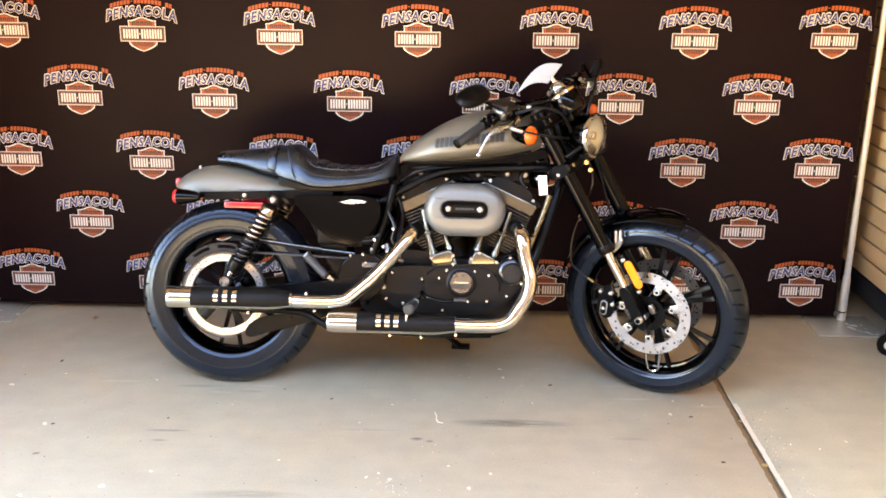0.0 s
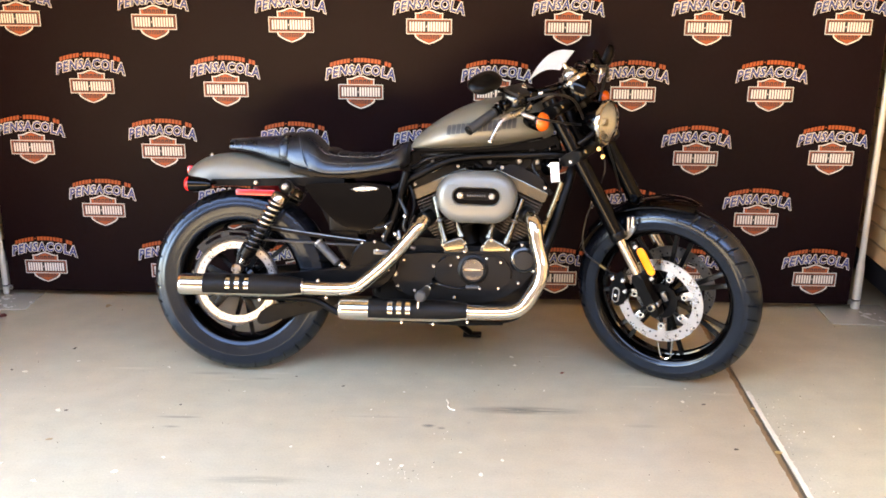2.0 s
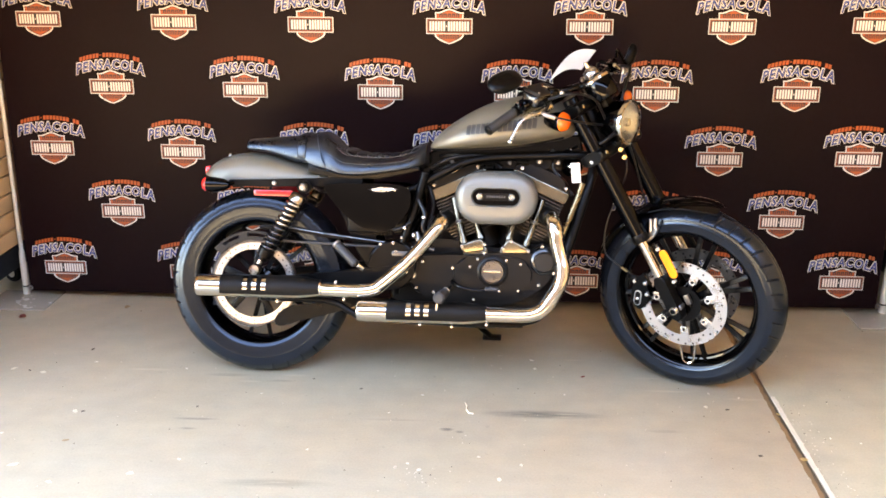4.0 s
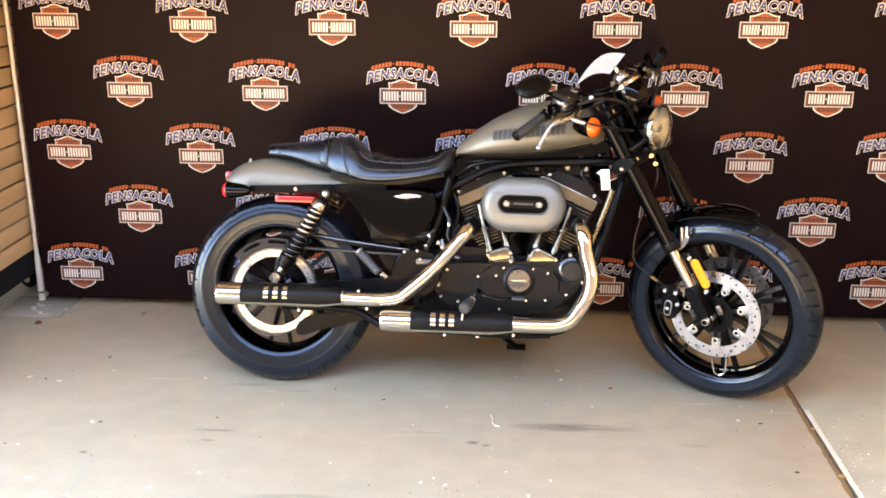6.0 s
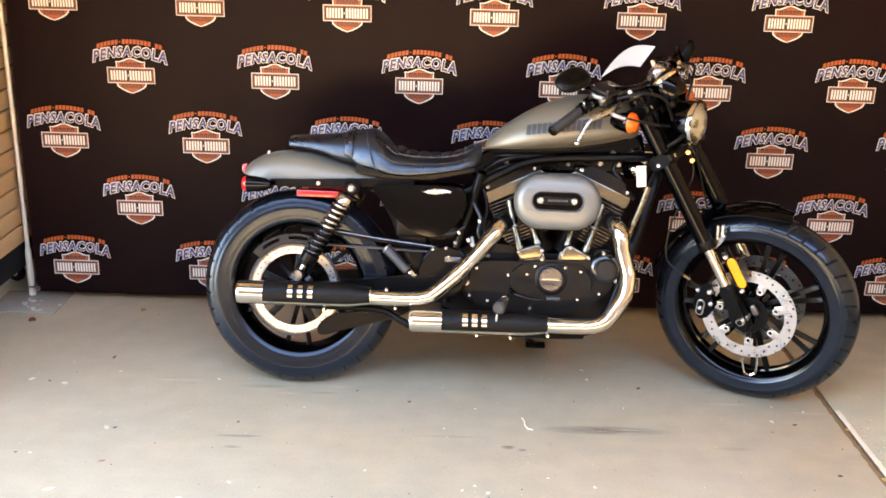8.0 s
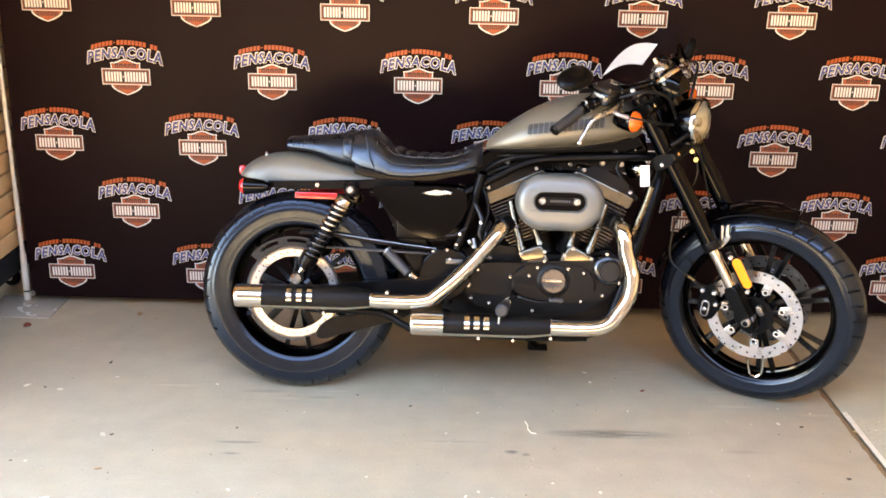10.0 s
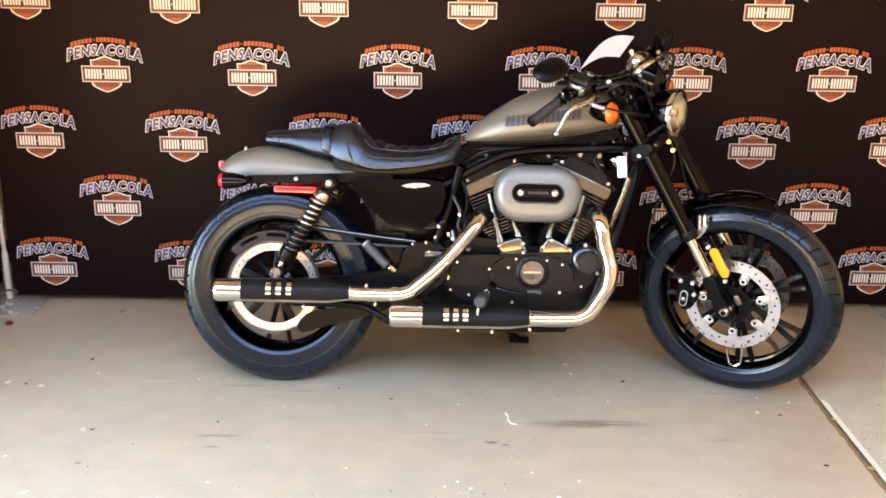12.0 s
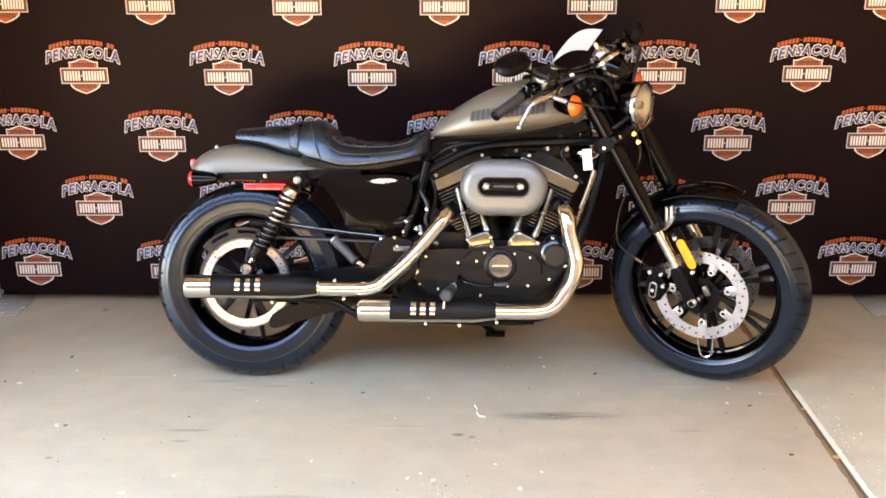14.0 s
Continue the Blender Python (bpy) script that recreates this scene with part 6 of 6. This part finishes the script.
lamp = fp("headlamp", lathe([(0, -0.105), (0.030, -0.100), (0.056, -0.080), (0.070, -0.045), (0.076, -0.005), (0.076, 0.010), (0.070, 0.012), (0.068, -0.005), (0, -0.03)], 48, HD), GLOSS_BLACK, "round headlamp in a gloss black bucket")
fp("trim_ring", lathe([(0.071, 0.006), (0.079, 0.006), (0.081, 0.014), (0.078, 0.022), (0.071, 0.022)], 48, HD, closed=True), CHROME, "chrome trim ring", lamp)
rfl = bmesh.new()
rings = []
for q, (r, h) in enumerate(((0.012, -0.008), (0.026, -0.004), (0.040, 0.000), (0.054, 0.005), (0.064, 0.010), (0.071, 0.016))):
    rings.append([rfl.verts.new(HD @ Vector((r * math.cos(6.283 * k / 18 + 0.17 * (q % 2)), r * math.sin(6.283 * k / 18 + 0.17 * (q % 2)), h + (0.0075 if (k + q) % 2 and q < 5 else 0)))) for k in range(18)])
for p, q in zip(rings, rings[1:]):
    for k in range(18):
        rfl.faces.new((p[k], p[(k + 1) % 18], q[(k + 1) % 18], q[k]))
rfl.faces.new(rings[0])
fp("lamp_reflector", rfl, REFLECTOR, "faceted bright reflector", lamp, 4)
fp("bulb_shield", lathe([(0, 0.018), (0.014, 0.016), (0.016, 0.008), (0.013, -0.010), (0, -0.012)], 24, HD), CHROME, "", lamp)
fp("lamp_glass", lathe([(0.0715, 0.016), (0.060, 0.028), (0.040, 0.036), (0.020, 0.040), (0, 0.041), (0, 0.037), (0.020, 0.036), (0.040, 0.032), (0.058, 0.024), (0.0695, 0.013)], 48, HD), LAMP_GLASS, "clear domed lamp glass", lamp).visible_shadow = False
fp("lamp_bracket", tube([(0.03, -0.11, 0.65), (0.065, -0.095, 0.655), (0.085, -0.078, 0.66)], 0.008, 10), SATIN_BLACK, "", lamp)
fp("lamp_bracket", tube([(0.03, 0.11, 0.65), (0.065, 0.095, 0.655), (0.085, 0.078, 0.66)], 0.008, 10), SATIN_BLACK, "", lamp)

# gauge
GA = Matrix.Translation(Vector((0.083, 0, 0.806)) + steered(-0.026, 0, 0.010)) @ Matrix.Rotation(radians(-8), 4, "Y")
ga = fp("instrument", lathe([(0, -0.055), (0.046, -0.050), (0.054, -0.035), (0.054, 0.020), (0.050, 0.026), (0, 0.022)], 40, GA), GLOSS_BLACK, "round black instrument pod")
fp("gauge_ring", lathe([(0.047, 0.018), (0.056, 0.018), (0.057, 0.026), (0.053, 0.032), (0.047, 0.030)], 40, GA, closed=True), CHROME, "chrome bezel", ga)
fp("gauge_glass", lathe([(0.048, 0.026), (0.030, 0.030), (0, 0.031), (0, 0.029), (0.030, 0.028), (0.048, 0.024)], 40, GA), LAMP_GLASS, "", ga).visible_shadow = False
fp("gauge_bracket", box((0.05, 0.05, 0.05), (0.05, 0, 0.765), 0.008), SATIN_BLACK, "", ga)
cap = part("riser_cap", lathe([(0, -0.034), (0.022, -0.034), (0.026, -0.020), (0.027, 0.002), (0.023, 0.018), (0.014, 0.028), (0, 0.031)], 28), ALUMINIUM, bike, "bright domed cap on the handlebar riser",
           m=BIKE.inverted() @ Matrix.Translation((0.352, 3.43, 1.098)) @ Matrix.Rotation(radians(24), 4, "Y"))
part("cap_bolt", cyl((0, 0, 0.028), (0, 0, 0.048), 0.0085, 0.007, 0.002, 12), BOLT, cap, m=BIKE.inverted() @ Matrix.Translation((0.352, 3.43, 1.098)) @ Matrix.Rotation(radians(-30), 4, "Y"))

# handlebar with controls; the right-hand ones sit further in and back
bar = fp("handlebar", tube([(-0.168, -0.344, 0.869), (-0.113, -0.239, 0.885), (-0.075, -0.175, 0.889), (-0.005, -0.125, 0.872), (0.028, -0.075, 0.860), (0.035, 0.0, 0.860), (0.035, 0.09, 0.860), (0.020, 0.165, 0.872), (-0.045, 0.235, 0.892), (-0.075, 0.30, 0.888),
                           (-0.130, 0.405, 0.872)], 0.0125, 16, 8), GLOSS_BLACK, "gloss black low handlebar")
for y in (-0.04, 0.04):
    fp("bar_riser", cyl((0.030, y, 0.800), (0.035, y, 0.872), 0.020, 0.019, 0.004), SATIN_BLACK, "", bar)
nrm = Vector((0.90, -0.34, -0.27)).normalized()
lng = (Vector((0.28, 0.15, 0.95)) - nrm * nrm.dot(Vector((0.28, 0.15, 0.95)))).normalized()
edge_on = ((BIKE @ FRONT).to_3x3().inverted() @ Matrix((nrm, lng, nrm.cross(lng))).transposed()).to_4x4()
for s in (-1, 1):
    reach = (-0.038, 0.061, -0.003) if s < 0 else (0, 0, 0)
    inner = (-0.076, 0.1335, -0.003)
    outer = (-0.058, 0.096, 0.0) if s < 0 else (0, 0, 0)
    g0, g1 = Vector((-0.140, s * 0.423, 0.869)), Vector((-0.080, s * 0.308, 0.887))
    g = fp("grip", cyl(g0, g1, 0.0168, 0.0160, 0.004), SOFT_RUBBER, "black rubber grip", at=reach)
    fp("grip_end", cyl(g0 + (g0 - g1) * 0.03, g0 + (g1 - g0) * 0.06, 0.0180, bevel=0.004), SATIN_BLACK, "", g, at=reach)
    fp("grip_flange", cyl(g1 + (g0 - g1) * 0.10, g1 + (g1 - g0) * 0.02, 0.0190, bevel=0.003), SATIN_BLACK, "", g, at=reach)
    d = (g1 - g0).normalized()
    sw = fp("switch_housing", cyl(g1 + d * 0.005, g1 + d * 0.060, 0.0235, 0.0225, 0.006), GLOSS_BLACK, "black switch housing", at=reach)
    fp("switch_band", cyl(g1 + d * 0.010, g1 + d * 0.018, 0.0242, bevel=0.001), DULL_STEEL, "", sw, at=reach)
    lev = fp("brake_lever" if s < 0 else "clutch_lever", tube([(0.014, s * 0.255, 0.846), (0.006, s * 0.300, 0.842), (-0.010, s * 0.352, 0.848), (-0.022, s * 0.383, 0.846), (-0.045, s * 0.407, 0.826), (-0.070, s * 0.428, 0.803)], [0.013, 0.013, 0.011, 0.008, 0.0068, 0.0068], 12), ALUMINIUM, "polished aluminium lever", at=reach)
    bm_ = bmesh.new()
    bmesh.ops.create_uvsphere(bm_, u_segments=14, v_segments=10, radius=0.0095, matrix=Matrix.Translation((-0.071, s * 0.430, 0.802)))
    fp("lever_ball", bm_, ALUMINIUM, "", lev, at=reach)
    if s < 0:
        long, out = Vector((0.60, 0.80, 0.0)), Vector((0.80, -0.60, 0.0))
        up = math.cos(radians(16)) * Vector((0, 0, 1)) + math.sin(radians(16)) * out
        RES = BIKE.inverted() @ Matrix.Translation((0.168, 3.322, 1.033)) @ Matrix((long, up.cross(long), up)).transposed().to_4x4() @ Matrix.Scale(1.10, 4)
        res = part("brake_reservoir", box((0.112, 0.064, 0.044), (0, 0, 0), 0.013, segs=3), HOUSING_BLACK, bike, "black brake fluid reservoir", m=RES)
        part("reservoir_lid", box((0.120, 0.070, 0.012), (0, 0, 0.026), 0.0055, segs=3), SHIELD, res, m=RES)
        part("outlet", cyl((-0.050, 0.0, -0.012), (-0.082, 0.004, -0.018), 0.015, 0.017, 0.004), GLOSS_BLACK, res, m=RES)
        part("hose_nut", cyl((0.052, -0.010, -0.010), (0.074, -0.012, -0.014), 0.010, segs=6), BOLT, res, m=RES)
        for lx, ly in ((-0.048, -0.024), (0.048, -0.024), (-0.048, 0.024), (0.048, 0.024)):
            part("lid_screw", cyl((lx, ly, 0.030), (lx, ly, 0.0335), 0.0042, segs=10), BOLT, res, m=RES)
        part("sight_glass", lathe([(0.0065, 0.031), (0.0118, 0.031), (0.0122, 0.0335), (0.0105, 0.035), (0.0065, 0.0345)], 24, Matrix.Translation((0.024, 0.004, 0)), closed=True), BOLT, res, "pale ring on the reservoir lid", m=RES)
        fp("master_cylinder", cyl((0.02, -0.31, 0.862), (0.03, -0.20, 0.862), 0.017, 0.016, 0.004), GLOSS_BLACK, "", res, at=inner)
    # mirror on a short stem
    mc = Vector((0.000, -0.415, 0.978)) if s < 0 else Vector((-0.030, 0.420, 0.888))
    mm = Matrix.Translation(mc) @ (Matrix.Rotation(radians(-15), 4, "Z") @ Matrix.Rotation(radians(-32), 4, "Y") if s < 0 else edge_on)
    b = bmesh.new()
    rings = []
    for k, (q, dy) in enumerate(((0.80, -0.006), (0.97, -0.004), (1.0, 0.004), (0.93, 0.014), (0.70, 0.022), (0.35, 0.026))):
        q *= 1.0 if s < 0 else 0.74
        rings.append([b.verts.new((0.004 + dy, q * 0.068 * math.copysign(abs(math.cos(a)) ** 0.8, math.cos(a)), q * 0.042 * math.copysign(abs(math.sin(a)) ** 0.8, math.sin(a)))) for a in (2 * math.pi * j / 32 for j in range(32))])
    for p, q in zip(rings, rings[1:]):
        for j in range(32):
            b.faces.new((p[j], p[(j + 1) % 32], q[(j + 1) % 32], q[j]))
    b.faces.new(rings[0])
    b.faces.new(rings[-1])
    b.transform(mm)
    mir = fp("mirror", b, SATIN_BLACK, "black oval mirror", at=outer)
    glass = bmesh.new()
    sc = 0.80 if s < 0 else 0.58
    glass.faces.new([glass.verts.new((-0.0035, sc * 0.066 * math.cos(a), sc * 0.040 * math.sin(a))) for a in (2 * math.pi * j / 32 for j in range(32))])
    glass.transform(mm)
    fp("mirror_glass", glass, MIRROR, "", mir, at=outer)
    fp("mirror_stem", tube([(0.0, s * 0.285, 0.895), (0.004, s * 0.315, 0.918), (0.008, s * 0.36, 0.940) if s < 0 else (-0.03, s * 0.38, 0.86), tuple(mc + Vector((0.012, 0, -0.01)))], 0.0065, 10), GLOSS_BLACK, "", mir, at=outer)
    # front indicator
    ic = Vector((-0.004, s * 0.205, 0.779)) if s < 0 else Vector((-0.004, s * 0.185, 0.752)) + steered(0.022, 0, 0.012)
    im = Matrix.Translation(ic) @ Matrix.Rotation(radians(90 + 29), 4, "Y") @ Matrix.Scale(1.0 if s < 0 else 0.7, 4)
    ind = fp("front_indicator", lathe([(0, -0.066), (0.014, -0.062), (0.025, -0.045), (0.031, -0.020), (0.034, 0.0), (0.034, 0.004), (0, 0.004)], 28, im), GLOSS_BLACK, "black bullet indicator with an orange lens")
    fp("lens", lathe([(0.0335, 0.003), (0.033, 0.010), (0.027, 0.022), (0.013, 0.030), (0, 0.032)], 28, im), ORANGE_LENS, "orange lens", ind)
    fp("stalk", cyl(ic + Vector((-0.028, 0, 0.022)), (-0.005, s * 0.12, 0.785), 0.009, segs=12), CHROME, "", ind)

for y in (-0.055, -0.025, 0.025, 0.055):
    fp("clamp_screw", cyl((0.045, y, 0.868), (0.050, y, 0.882), 0.007, 0.006, 0.002, 12), DARK_METAL, "", bar)
for y in (-0.150, 0.215):
    pc = fp("lever_perch", cyl((0.0, y * 1.05, 0.872), (-0.012, y * 1.25, 0.884), 0.0205, 0.0205, 0.004, 20), GLOSS_BLACK, "black lever perch")
    fp("perch_bolt", cyl((0.018, y * 1.1, 0.866), (0.030, y * 1.1, 0.862), 0.008, 0.007, 0.002, 12), BOLT, "", pc)
fp("cable_elbow", tube([(0.020, 0.20, 0.850), (0.045, 0.19, 0.842), (0.065, 0.165, 0.850), (0.075, 0.13, 0.872)], 0.0075, 10), CHROME, "chrome cable elbow")
# cables and hoses
for pts, r, mat in (([(0.02, -0.24, 0.855), (0.01, -0.28, 0.825), (0.045, -0.24, 0.775), (0.06, -0.17, 0.735), (0.05, -0.09, 0.71), (0.03, 0.0, 0.69)], 0.0040, CABLE),
                    ([(0.01, -0.235, 0.865), (0.08, -0.20, 0.845), (0.10, -0.13, 0.80), (0.07, -0.07, 0.74), (0.04, -0.045, 0.66)], 0.0045, CABLE),
                    ([(0.02, 0.24, 0.865), (0.09, 0.19, 0.84), (0.10, 0.11, 0.80), (0.06, 0.05, 0.72), (0.02, 0.03, 0.62)], 0.005, CABLE),
                    ([(0.055, -0.02, 0.63), (0.040, -0.045, 0.53), (-0.030, -0.060, 0.46), (-0.105, -0.095, 0.385), (-0.150, -0.118, 0.300), (-0.128, -0.120, 0.24), (-0.110, -0.088, 0.175)], 0.0030, CABLE),
                    ([(-0.118, -0.118, 0.225), (-0.113, -0.105, 0.200)], 0.006, BRASS),
                    ([(0.05, 0.03, 0.62), (0.00, 0.07, 0.50), (-0.045, 0.085, 0.36), (-0.10, 0.10, 0.22), (-0.11, 0.09, 0.17)], 0.0036, CABLE)):
    fp("cable", tube(pts, r, 8), mat, "")
fp("cable_sleeve", tube([(-0.005, -0.275, 0.835), (0.008, -0.283, 0.822), (0.024, -0.268, 0.800)], 0.0072, 10), DULL_STEEL, "pale cable adjuster sleeve")
fp("junction", box((0.05, 0.05, 0.035), (0.060, -0.02, 0.635), 0.008), ALUMINIUM, "brake line junction")
for dz in (0.0, 0.030):
    fp("banjo_bolt", cyl((0.055, -0.045, 0.600 - dz), (0.062, -0.062, 0.600 - dz), 0.010, 0.009, 0.002, 14), BRASS)

# ---- loose paper on the bike ----
def bent_card(pts, m, thick=0.0012):
    b = bmesh.new()
    rows = []
    for u in range(13):
        t = u / 12
        lo, hi = pts(t)
        rows.append([b.verts.new(Vector(lo).lerp(Vector(hi), k / 6)) for k in range(7)])
    for p, q in zip(rows, rows[1:]):
        for k in range(6):
            b.faces.new((p[k], p[k + 1], q[k + 1], q[k]))
    bmesh.ops.solidify(b, geom=list(b.faces), thickness=thick)
    b.transform(m)
    return b


def card_edge(t):
    lo = Vector((0.230 + 0.105 * t, 3.85 - 0.20 * t, 1.014 + 0.072 * t + 0.020 * math.sin(math.pi * t)))
    hi = Vector((0.230 + 0.162 * t, 3.85 - 0.15 * t, 1.014 + 0.139 * t + 0.052 * math.sin(math.pi * t ** 0.9)))
    return lo, hi


card = part("paper_card", bent_card(card_edge, Matrix()), WHITE_PAPER)
tagged(card, "curled white card tucked behind the instrument pod", "card")
tag = part("key_tag", box((0.030, 0.0015, 0.070), (0, 0, 0), 0.0005), WHITE_PAPER)
tag.data.transform(BIKE @ Matrix.Translation((1.1465, -0.125, 0.770)) @ Matrix.Rotation(radians(10.9), 4, "X") @ Matrix.Rotation(radians(-6), 4, "Y"))
tagged(tag, "small white paper tag hanging from the ignition", "tag")
